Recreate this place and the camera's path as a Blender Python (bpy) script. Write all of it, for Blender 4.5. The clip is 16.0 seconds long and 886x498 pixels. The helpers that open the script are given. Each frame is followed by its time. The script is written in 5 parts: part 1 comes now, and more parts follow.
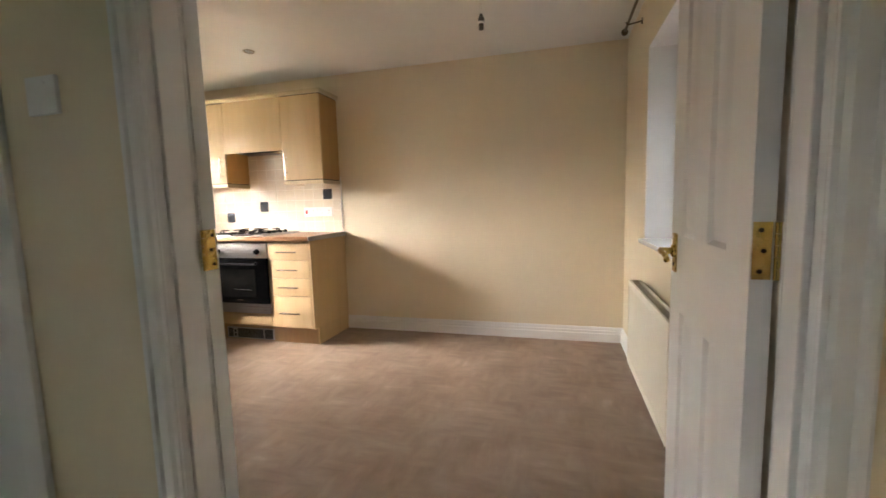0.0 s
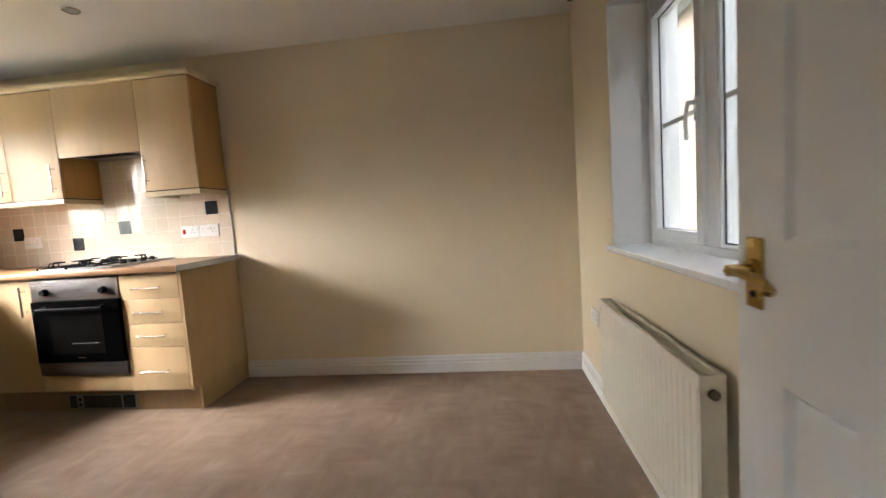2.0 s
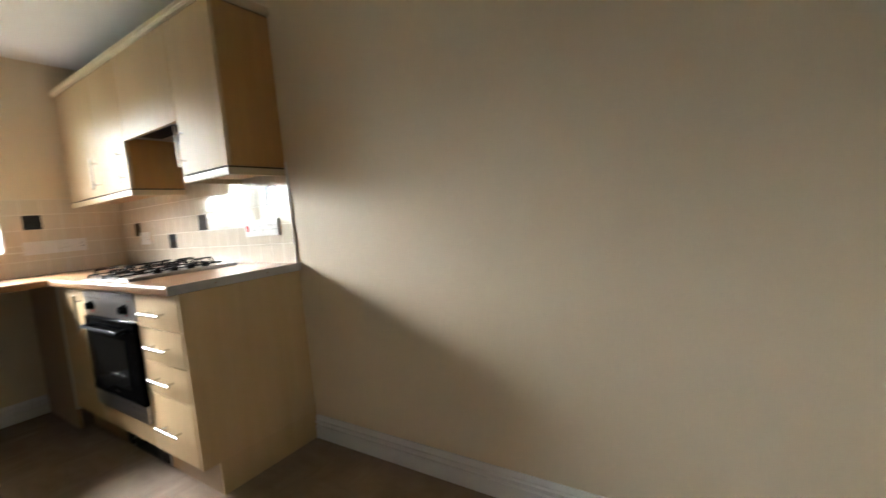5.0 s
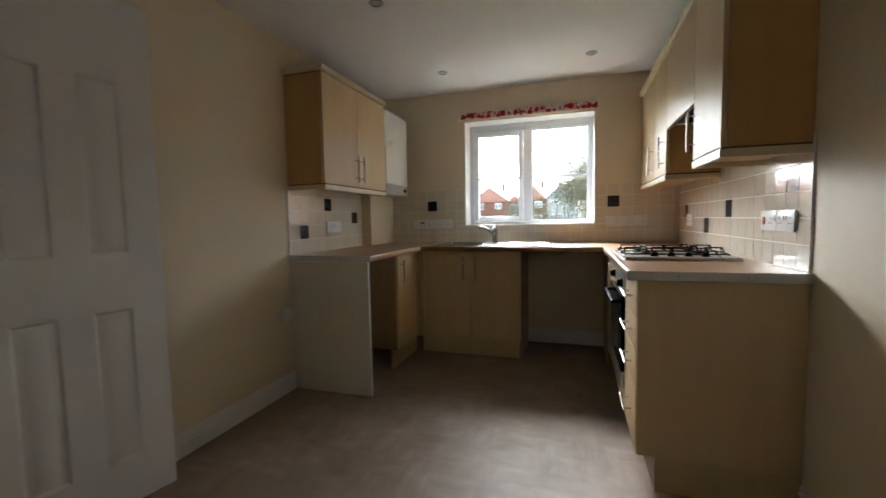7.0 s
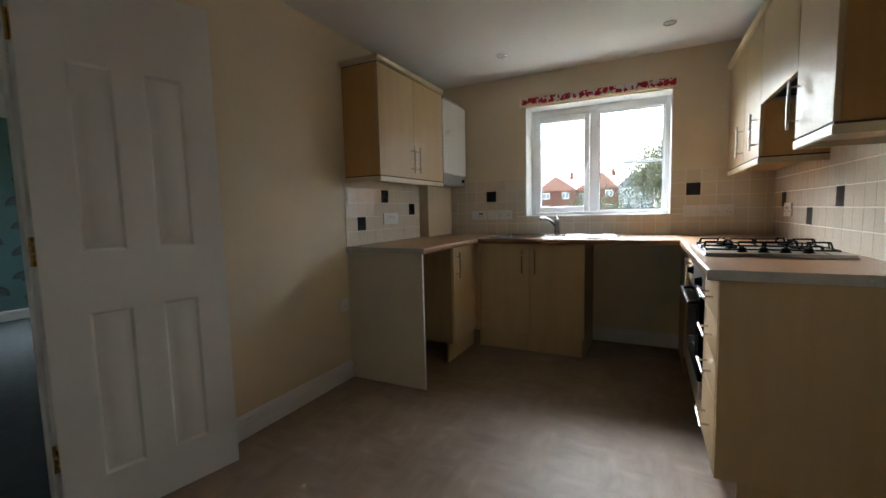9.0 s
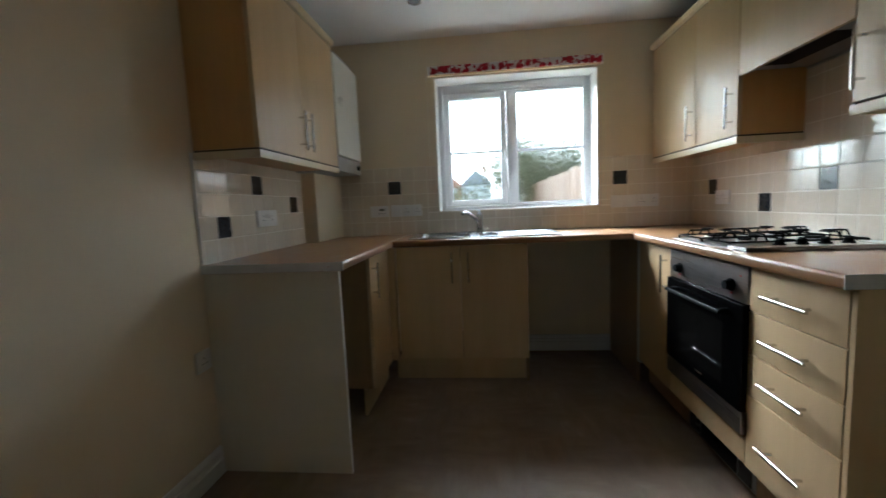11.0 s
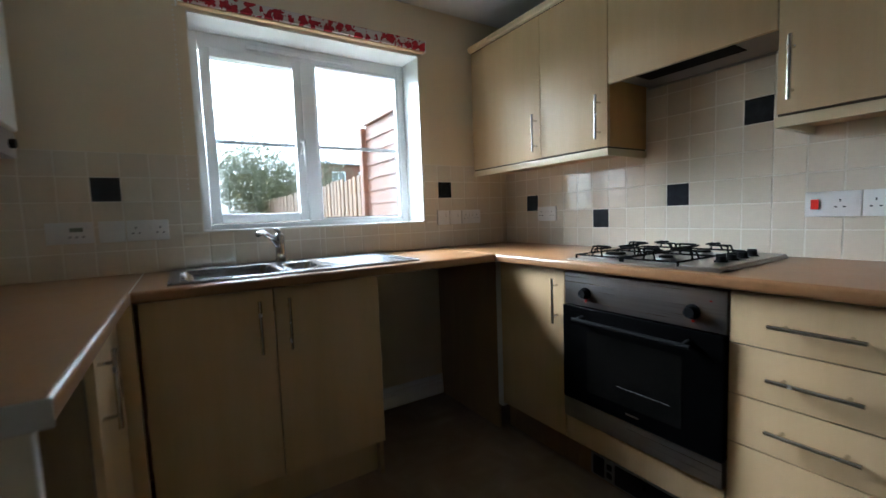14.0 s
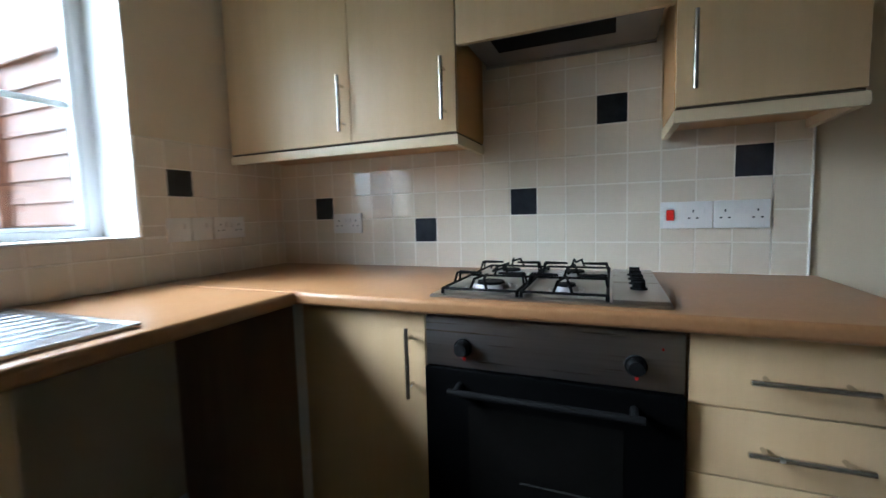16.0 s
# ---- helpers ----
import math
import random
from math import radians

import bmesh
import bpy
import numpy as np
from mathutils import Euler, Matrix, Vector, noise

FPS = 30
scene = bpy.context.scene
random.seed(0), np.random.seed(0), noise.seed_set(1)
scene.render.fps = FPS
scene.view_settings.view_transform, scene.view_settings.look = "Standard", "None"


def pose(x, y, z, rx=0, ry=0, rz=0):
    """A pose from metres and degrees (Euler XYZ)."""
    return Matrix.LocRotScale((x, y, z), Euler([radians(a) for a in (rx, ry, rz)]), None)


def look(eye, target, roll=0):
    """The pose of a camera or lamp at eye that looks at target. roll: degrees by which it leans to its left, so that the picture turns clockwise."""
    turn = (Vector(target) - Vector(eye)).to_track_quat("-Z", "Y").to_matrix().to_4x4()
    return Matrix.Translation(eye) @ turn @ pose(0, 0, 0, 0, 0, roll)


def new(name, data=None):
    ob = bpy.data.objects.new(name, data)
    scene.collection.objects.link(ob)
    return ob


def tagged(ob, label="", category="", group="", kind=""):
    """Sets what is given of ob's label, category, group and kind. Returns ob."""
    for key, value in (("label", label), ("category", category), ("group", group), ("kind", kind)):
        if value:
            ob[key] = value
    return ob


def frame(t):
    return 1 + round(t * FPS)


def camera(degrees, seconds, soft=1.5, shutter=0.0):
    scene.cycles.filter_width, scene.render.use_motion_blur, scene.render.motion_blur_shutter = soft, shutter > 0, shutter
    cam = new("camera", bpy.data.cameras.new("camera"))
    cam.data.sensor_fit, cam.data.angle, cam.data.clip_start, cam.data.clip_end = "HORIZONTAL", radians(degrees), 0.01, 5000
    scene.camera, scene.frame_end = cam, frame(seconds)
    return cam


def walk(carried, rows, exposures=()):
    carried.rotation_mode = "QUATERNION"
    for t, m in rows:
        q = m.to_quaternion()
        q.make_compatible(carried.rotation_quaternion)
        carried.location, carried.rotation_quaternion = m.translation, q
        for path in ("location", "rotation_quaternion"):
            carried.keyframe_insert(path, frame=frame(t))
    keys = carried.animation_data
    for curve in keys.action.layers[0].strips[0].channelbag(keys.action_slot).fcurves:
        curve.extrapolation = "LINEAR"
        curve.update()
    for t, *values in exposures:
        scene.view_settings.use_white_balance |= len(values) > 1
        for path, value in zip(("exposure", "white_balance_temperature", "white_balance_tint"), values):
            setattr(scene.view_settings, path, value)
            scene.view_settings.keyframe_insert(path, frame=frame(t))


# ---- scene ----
cam = camera(94.1, 16.0, shutter=0.5)
PATH = [
    (0, (3.911, -3.444, 1.125), (3.375, -1.528, 0.915), -1.6),
    (0.5, (3.907, -3.398, 1.122), (3.518, -1.448, 0.907), -1.3),
    (1, (3.904, -3.214, 1.125), (3.599, -1.245, 0.95), -2.7),
    (1.5, (3.899, -3.042, 1.113), (3.601, -1.083, 0.841), -3.3),
    (2, (3.822, -2.794, 1.094), (3.597, -0.814, 0.93), -3.9),
    (2.5, (3.801, -2.608, 1.083), (3.548, -0.634, 0.883), -3.2),
    (3, (3.82, -2.313, 1.101), (3.412, -0.366, 0.897), -5.3),
    (5.5, (3.673, -1.127, 1.102), (2.126, 0.125, 0.91), -2.7),
    (6, (3.627, -0.96, 1.112), (1.673, -0.578, 0.924), -0.3),
    (6.5, (3.67, -0.888, 1.121), (1.69, -1.138, 0.994), -1.4),
    (7, (3.802, -0.813, 1.128), (1.902, -1.421, 0.987), -1.1),
    (7.5, (3.83, -0.754, 1.132), (1.989, -1.524, 0.99), -1.2),
    (8, (3.829, -0.711, 1.129), (2.056, -1.62, 0.949), -1.4),
    (10.5, (3.227, -1.243, 1.141), (1.348, -1.901, 0.947), -1.2),
    (11, (3.076, -1.458, 1.115), (1.098, -1.667, 0.906), -2.5),
    (11.5, (2.976, -1.611, 1.115), (0.99, -1.575, 0.886), -1.7),
    (12, (2.772, -1.72, 1.104), (0.794, -1.512, 0.892), -3.4),
    (12.5, (2.621, -1.816, 1.108), (0.688, -1.377, 0.84), -1.5),
    (13, (2.481, -1.911, 1.101), (0.693, -1.058, 0.831), -2.3),
    (13.5, (2.385, -1.921, 1.097), (0.649, -0.964, 0.83), -0.3),
    (14, (2.149, -1.886, 1.11), (0.465, -0.82, 0.944), -2.1),
    (14.5, (1.943, -1.893, 1.1), (0.482, -0.542, 0.894), -1.1),
    (15, (1.744, -1.823, 1.118), (0.672, -0.148, 0.915), -2.3),
    (15.5, (1.6, -1.701, 1.098), (0.634, 0.043, 0.938), -1.7),
    (16, (1.453, -1.537, 1.125), (0.695, 0.306, 0.953), -1.6),
]
EXPOSURES = [(0, 5.3, 6600, 15), (1.5, 4.95, 6400, 14), (3.2, 4.75, 6250, 12), (5.3, 4.45, 5900, 7), (6.2, 3.8, 5800, 6), (8.0, 3.8, 5800, 7), (10.3, 3.5, 5400, 3), (13.5, 3.4, 5200, 3), (16.0, 3.35, 4950, 2)]
walk(cam, [(t, look(eye, target, roll)) for t, eye, target, roll in PATH], EXPOSURES)

# ---------------------------------------------------------------- daylight
SUN_EL, SUN_AZ = radians(38), radians(248)
world = bpy.data.worlds.new("overcast_sky")
scene.world = world
world.use_nodes = True
wn, wl = world.node_tree.nodes, world.node_tree.links
sky = wn.new("ShaderNodeTexSky")
sky.sky_type, sky.sun_disc = "NISHITA", False
sky.sun_elevation, sky.sun_rotation = SUN_EL, SUN_AZ
sky.dust_density = 6.0
grey = wn.new("ShaderNodeHueSaturation")
grey.inputs["Saturation"].default_value = 0.25
wl.new(sky.outputs["Color"], grey.inputs["Color"])
wl.new(grey.outputs["Color"], wn["Background"].inputs["Color"])
wn["Background"].inputs["Strength"].default_value = 0.15
sun = new("sun", bpy.data.lights.new("sun", "SUN"))
sun.data.energy, sun.data.angle, sun.data.color = 0.17, radians(40), (1.0, 0.96, 0.92)
sun.matrix_world = look((math.sin(SUN_AZ) * 30, math.cos(SUN_AZ) * 30, math.tan(SUN_EL) * 30), (0, 0, 0))


# ---------------------------------------------------------------- materials
def surf(name, c1, c2=None, scale=8.0, stretch=(1, 1, 1), rough=0.5, metal=0.0, bump=0.0, bump_scale=120.0, detail=4.0,
         fine=0.25, rough_var=0.08, coat=0.0, piece=0.0, spec=0.5):
    """Painted, wooden or mineral surface: broad and fine colour variation, varied gloss, fine relief."""
    m = bpy.data.materials.new(name)
    m.use_nodes = True
    n, l = m.node_tree.nodes, m.node_tree.links
    p = n["Principled BSDF"]
    geo = n.new("ShaderNodeNewGeometry")
    mp = n.new("ShaderNodeMapping")
    mp.inputs["Scale"].default_value = stretch
    l.new(geo.outputs["Position"], mp.inputs["Vector"])
    a, b = n.new("ShaderNodeTexNoise"), n.new("ShaderNodeTexNoise")
    a.inputs["Scale"].default_value, a.inputs["Detail"].default_value = scale, detail
    b.inputs["Scale"].default_value, b.inputs["Detail"].default_value = scale * 9, 3
    l.new(mp.outputs["Vector"], a.inputs["Vector"])
    l.new(mp.outputs["Vector"], b.inputs["Vector"])
    mixf = n.new("ShaderNodeMix")
    mixf.inputs["Factor"].default_value = fine
    l.new(a.outputs["Fac"], mixf.inputs["A"])
    l.new(b.outputs["Fac"], mixf.inputs["B"])
    ramp = n.new("ShaderNodeValToRGB")
    ramp.color_ramp.elements[0].position, ramp.color_ramp.elements[1].position = 0.32, 0.68
    ramp.color_ramp.elements[0].color = (*c1, 1)
    ramp.color_ramp.elements[1].color = (*(c2 or [min(1, v * 1.08) for v in c1]), 1)
    l.new(mixf.outputs["Result"], ramp.inputs["Fac"])
    out = ramp.outputs["Color"]
    if piece:
        info = n.new("ShaderNodeObjectInfo")
        hsv = n.new("ShaderNodeHueSaturation")
        rng = n.new("ShaderNodeMapRange")
        rng.inputs["To Min"].default_value, rng.inputs["To Max"].default_value = 1 - piece, 1 + piece
        l.new(info.outputs["Random"], rng.inputs["Value"])
        l.new(rng.outputs["Result"], hsv.inputs["Value"])
        l.new(out, hsv.inputs["Color"])
        out = hsv.outputs["Color"]
    l.new(out, p.inputs["Base Color"])
    rr = n.new("ShaderNodeMapRange")
    rr.inputs["To Min"].default_value, rr.inputs["To Max"].default_value = max(0.02, rough - rough_var), min(1, rough + rough_var)
    l.new(a.outputs["Fac"], rr.inputs["Value"])
    l.new(rr.outputs["Result"], p.inputs["Roughness"])
    p.inputs["Metallic"].default_value = metal
    p.inputs["Coat Weight"].default_value = coat
    p.inputs["Specular IOR Level"].default_value = spec
    if bump:
        c, bp = n.new("ShaderNodeTexNoise"), n.new("ShaderNodeBump")
        c.inputs["Scale"].default_value, c.inputs["Detail"].default_value = bump_scale, 3
        l.new(mp.outputs["Vector"], c.inputs["Vector"])
        bp.inputs["Strength"].default_value, bp.inputs["Distance"].default_value = bump, 0.002
        l.new(c.outputs["Fac"], bp.inputs["Height"])
        l.new(bp.outputs["Normal"], p.inputs["Normal"])
    return m


def glass_material(name, tint=(1, 1, 1)):
    """Clear pane: see-through, with a mirror gloss that grows towards grazing angles."""
    m = bpy.data.materials.new(name)
    m.use_nodes = True
    n, l = m.node_tree.nodes, m.node_tree.links
    n.remove(n["Principled BSDF"])
    tr, gl, mx, lw = (n.new("ShaderNodeBsdfTransparent"), n.new("ShaderNodeBsdfGlossy"), n.new("ShaderNodeMixShader"), n.new("ShaderNodeLayerWeight"))
    pw, ml = n.new("ShaderNodeMath"), n.new("ShaderNodeMath")
    pw.operation, ml.operation = "POWER", "MULTIPLY_ADD"
    pw.inputs[1].default_value = 5.0
    ml.inputs[1].default_value, ml.inputs[2].default_value = 0.55, 0.04
    tr.inputs["Color"].default_value = (*tint, 1)
    gl.inputs["Roughness"].default_value = 0.0
    l.new(lw.outputs["Facing"], pw.inputs[0])
    l.new(pw.outputs[0], ml.inputs[0])
    l.new(ml.outputs[0], mx.inputs["Fac"])
    l.new(tr.outputs["BSDF"], mx.inputs[1])
    l.new(gl.outputs["BSDF"], mx.inputs[2])
    l.new(mx.outputs["Shader"], n["Material Output"].inputs["Surface"])
    return m


M = {}
M["wall"] = surf("cream_emulsion", (0.72, 0.62, 0.45), (0.76, 0.655, 0.485), 1.3, rough=0.55, bump=0.12, bump_scale=260)
M["ceiling"] = surf("white_ceiling_paint", (0.74, 0.72, 0.69), (0.78, 0.76, 0.73), 1.0, rough=0.8, bump=0.15, bump_scale=200)
M["gloss"] = surf("white_gloss_paint", (0.76, 0.75, 0.73), (0.79, 0.78, 0.76), 3.0, rough=0.30, rough_var=0.02, detail=1)
M["sill_gloss"] = surf("white_gloss_sill_paint", (0.80, 0.80, 0.80), (0.83, 0.83, 0.83), 3.0, rough=0.14, rough_var=0.02, detail=1)
M["upvc"] = surf("white_upvc", (0.80, 0.81, 0.82), (0.84, 0.85, 0.86), 2.0, rough=0.25)
M["carpet"] = surf("dark_teal_carpet", (0.055, 0.075, 0.085), (0.085, 0.11, 0.12), 14, rough=0.95, bump=0.9, bump_scale=300)
M["paper"] = surf("teal_wallpaper", (0.12, 0.24, 0.245), (0.15, 0.28, 0.28), 3, rough=0.6, bump=0.1)
M["motif"] = surf("dark_wallpaper_print", (0.045, 0.06, 0.065), (0.11, 0.12, 0.12), 30, rough=0.5)
M["maple"] = surf("maple_effect_foil", (0.56, 0.40, 0.21), (0.615, 0.45, 0.25), 3.0, (5, 5, 0.45), rough=0.43, bump=0.02, bump_scale=60, detail=4, fine=0.15, piece=0.05)
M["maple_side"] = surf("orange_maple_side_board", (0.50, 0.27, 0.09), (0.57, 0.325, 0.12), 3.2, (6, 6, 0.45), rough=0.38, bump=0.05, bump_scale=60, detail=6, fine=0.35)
# browner and darker than the door foil: carcasses, blank panel, north plinths
M["maple_in"] = surf("brown_unit_board", (0.30, 0.19, 0.095), (0.36, 0.235, 0.12), 4, (5, 5, 0.6), rough=0.45)
M["trim_maple"] = surf("pale_maple_moulding", (0.60, 0.49, 0.31), (0.68, 0.57, 0.37), 3, (1, 1, 1), rough=0.35)
# near-black brown: painted shade in the cupboard gaps, also screw heads and maker's mark
M["seam"] = surf("dark_shadow_gap", (0.07, 0.045, 0.025), None, 10, rough=0.8)
M["worktop"] = surf("beech_effect_laminate", (0.255, 0.128, 0.050), (0.33, 0.178, 0.076), 4.0, (2.0, 2.0, 2.0), rough=0.33, bump=0.06, bump_scale=150, detail=7, fine=0.4)
M["strip"] = surf("grey_edging_strip", (0.50, 0.50, 0.48), (0.58, 0.58, 0.56), 12, rough=0.4, bump=0.05)
M["alu"] = surf("brushed_aluminium", (0.62, 0.62, 0.62), (0.72, 0.72, 0.72), 20, (1, 1, 1), rough=0.3, metal=1.0)
M["steel"] = surf("brushed_steel", (0.40, 0.375, 0.355), (0.48, 0.455, 0.435), 6, (0.4, 4, 40), rough=0.30, metal=1.0, bump=0.04, bump_scale=80)
M["sinksteel"] = surf("polished_sink_steel", (0.44, 0.44, 0.45), (0.52, 0.52, 0.53), 8, rough=0.24, rough_var=0.04, metal=1.0)
M["chrome"] = surf("chrome", (0.42, 0.42, 0.43), (0.5, 0.5, 0.5), 5, rough=0.08, metal=1.0, rough_var=0.03)
M["nickel"] = surf("satin_nickel", (0.55, 0.53, 0.50), (0.62, 0.60, 0.57), 30, rough=0.25, metal=1.0)
M["brass"] = surf("worn_brass", (0.55, 0.36, 0.10), (0.68, 0.47, 0.16), 40, rough=0.26, metal=1.0, bump=0.1, bump_scale=90)
M["black"] = surf("black_enamel", (0.012, 0.012, 0.013), (0.02, 0.02, 0.021), 20, rough=0.30, bump=0.05)
M["blackglass"] = surf("black_oven_glass", (0.002, 0.002, 0.0022), (0.003, 0.003, 0.003), 3, rough=0.10, rough_var=0.03, spec=0.015)
M["cavity"] = surf("oven_window_tint", (0.004, 0.004, 0.0035), (0.007, 0.0065, 0.006), 6, rough=0.10, rough_var=0.03, spec=0.03)
M["tile"] = surf("cream_glazed_tile", (0.70, 0.625, 0.50), (0.74, 0.66, 0.535), 7, rough=0.035, rough_var=0.015, bump=0.5, bump_scale=38, piece=0.03, spec=0.65, coat=0.25)
M["darktile"] = surf("slate_black_glazed_tile", (0.018, 0.02, 0.026), (0.03, 0.033, 0.04), 25, rough=0.12, rough_var=0.05, bump=0.2, bump_scale=25)
M["grout"] = surf("off_white_grout", (0.76, 0.71, 0.61), (0.80, 0.75, 0.65), 40, rough=0.85, bump=0.3)
M["plastic"] = surf("white_socket_plastic", (0.76, 0.75, 0.73), (0.80, 0.79, 0.77), 8, rough=0.3)
M["red"] = surf("red_switch_plastic", (0.55, 0.02, 0.015), (0.62, 0.03, 0.02), 30, rough=0.3)
M["hole"] = surf("dark_slot", (0.01, 0.01, 0.01), None, 10, rough=0.7)
M["enamel"] = surf("cream_white_enamel", (0.70, 0.68, 0.62), (0.75, 0.73, 0.67), 3, rough=0.3)
M["greyplastic"] = surf("grey_control_plastic", (0.30, 0.29, 0.28), (0.36, 0.35, 0.34), 9, rough=0.4)
M["radiator"] = surf("cream_white_radiator_enamel", (0.72, 0.67, 0.56), (0.76, 0.71, 0.60), 3, rough=0.35)
M["lcd"] = surf("grey_green_display", (0.16, 0.18, 0.14), (0.2, 0.22, 0.17), 20, rough=0.2)
M["fence_pale"] = surf("weathered_pine_boards", (0.085, 0.045, 0.024), (0.15, 0.085, 0.05), 3, (7, 7, 0.6), rough=0.8, bump=0.4, bump_scale=60, piece=0.12)
M["fence_red"] = surf("red_brown_stained_boards", (0.065, 0.027, 0.018), (0.165, 0.070, 0.046), 4, (1, 1, 7), rough=0.75, bump=0.4, bump_scale=70, piece=0.10)
M["bark"] = surf("grey_bark", (0.10, 0.08, 0.06), (0.16, 0.13, 0.10), 12, (1, 1, 0.3), rough=0.9, bump=0.8, bump_scale=40)
M["leaf"] = surf("evergreen_leaves", (0.05, 0.055, 0.026), (0.16, 0.155, 0.075), 5, rough=0.6, fine=0.5)
M["render"] = surf("peach_wall_render", (0.082, 0.060, 0.045), (0.098, 0.074, 0.057), 2.2, rough=0.9, bump=0.6, bump_scale=180)
M["brick"] = surf("red_brick", (0.14, 0.055, 0.038), (0.20, 0.08, 0.055), 4, rough=0.85, bump=0.3)
M["roof"] = surf("red_clay_roof_tiles", (0.30, 0.14, 0.11), (0.40, 0.19, 0.15), 5, (1, 6, 6), rough=0.8, bump=0.5, bump_scale=30)
M["slate"] = surf("grey_slate_roof", (0.17, 0.18, 0.21), (0.25, 0.26, 0.29), 6, rough=0.7, bump=0.4, bump_scale=30)
M["white_house"] = surf("white_house_render", (0.42, 0.42, 0.42), (0.50, 0.50, 0.50), 3, rough=0.85)
M["grass"] = surf("lawn", (0.06, 0.085, 0.03), (0.12, 0.14, 0.06), 6, rough=0.95, bump=1.0, bump_scale=80)
M["paving"] = surf("grey_paving", (0.26, 0.25, 0.23), (0.34, 0.33, 0.30), 3, rough=0.9, bump=0.4)
M["bin"] = surf("dark_grey_bin_plastic", (0.07, 0.075, 0.085), (0.10, 0.105, 0.115), 10, rough=0.5, bump=0.1)
M["bluebox"] = surf("blue_plastic", (0.05, 0.13, 0.35), (0.07, 0.17, 0.42), 10, rough=0.45)
M["label"] = surf("white_paper_label", (0.70, 0.70, 0.68), None, 20, rough=0.6)
M["glass"] = glass_material("clear_window_glass", (0.97, 0.985, 0.98))
M["hoodgrey"] = surf("grey_brown_hood_enamel", (0.17, 0.145, 0.12), (0.21, 0.18, 0.15), 12, rough=0.4)
M["bulb"] = surf("brown_lampholder_plastic", (0.05, 0.04, 0.035), (0.08, 0.065, 0.055), 20, rough=0.4)
M["pole"] = surf("antique_dark_metal_pole", (0.10, 0.075, 0.05), (0.16, 0.12, 0.08), 20, rough=0.35, metal=0.8)


def poppy_material():
    m = bpy.data.materials.new("poppy_print_cotton")
    m.use_nodes = True
    n, l = m.node_tree.nodes, m.node_tree.links
    p = n["Principled BSDF"]
    geo, mp, nz = n.new("ShaderNodeNewGeometry"), n.new("ShaderNodeMapping"), n.new("ShaderNodeTexNoise")
    mp.inputs["Scale"].default_value = (0, 1, 1.0)
    nz.inputs["Scale"].default_value = 34
    vor, ramp, add = n.new("ShaderNodeTexVoronoi"), n.new("ShaderNodeValToRGB"), n.new("ShaderNodeMix")
    vor.inputs["Scale"].default_value = 21
    vor.inputs["Randomness"].default_value = 0.55
    add.data_type, add.blend_type = "RGBA", "LINEAR_LIGHT"
    add.inputs["Factor"].default_value = 0.03
    l.new(geo.outputs["Position"], mp.inputs["Vector"])
    l.new(mp.outputs["Vector"], nz.inputs["Vector"])
    l.new(mp.outputs["Vector"], add.inputs["A"])
    l.new(nz.outputs["Color"], add.inputs["B"])
    l.new(add.outputs["Result"], vor.inputs["Vector"])
    e = ramp.color_ramp.elements
    ramp.color_ramp.interpolation = "CONSTANT"
    e[0].position, e[0].color = 0.0, (0.10, 0.006, 0.012, 1)
    e[1].position, e[1].color = 0.10, (0.42, 0.016, 0.034, 1)
    x = e.new(0.38)
    x.color = (0.34, 0.012, 0.028, 1)
    x = e.new(0.55)
    x.color = (0.66, 0.60, 0.58, 1)
    l.new(vor.outputs["Distance"], ramp.inputs["Fac"])
    l.new(ramp.outputs["Color"], p.inputs["Base Color"])
    p.inputs["Roughness"].default_value = 0.9
    return m


M["matt_black"] = surf("matt_black_plastic", (0.006, 0.006, 0.006), (0.010, 0.010, 0.010), 30, rough=0.6, spec=0.04)
M["cream_panel"] = surf("cream_panel_board", (0.63, 0.575, 0.45), (0.67, 0.615, 0.49), 3, rough=0.45)
M["poppy"] = poppy_material()


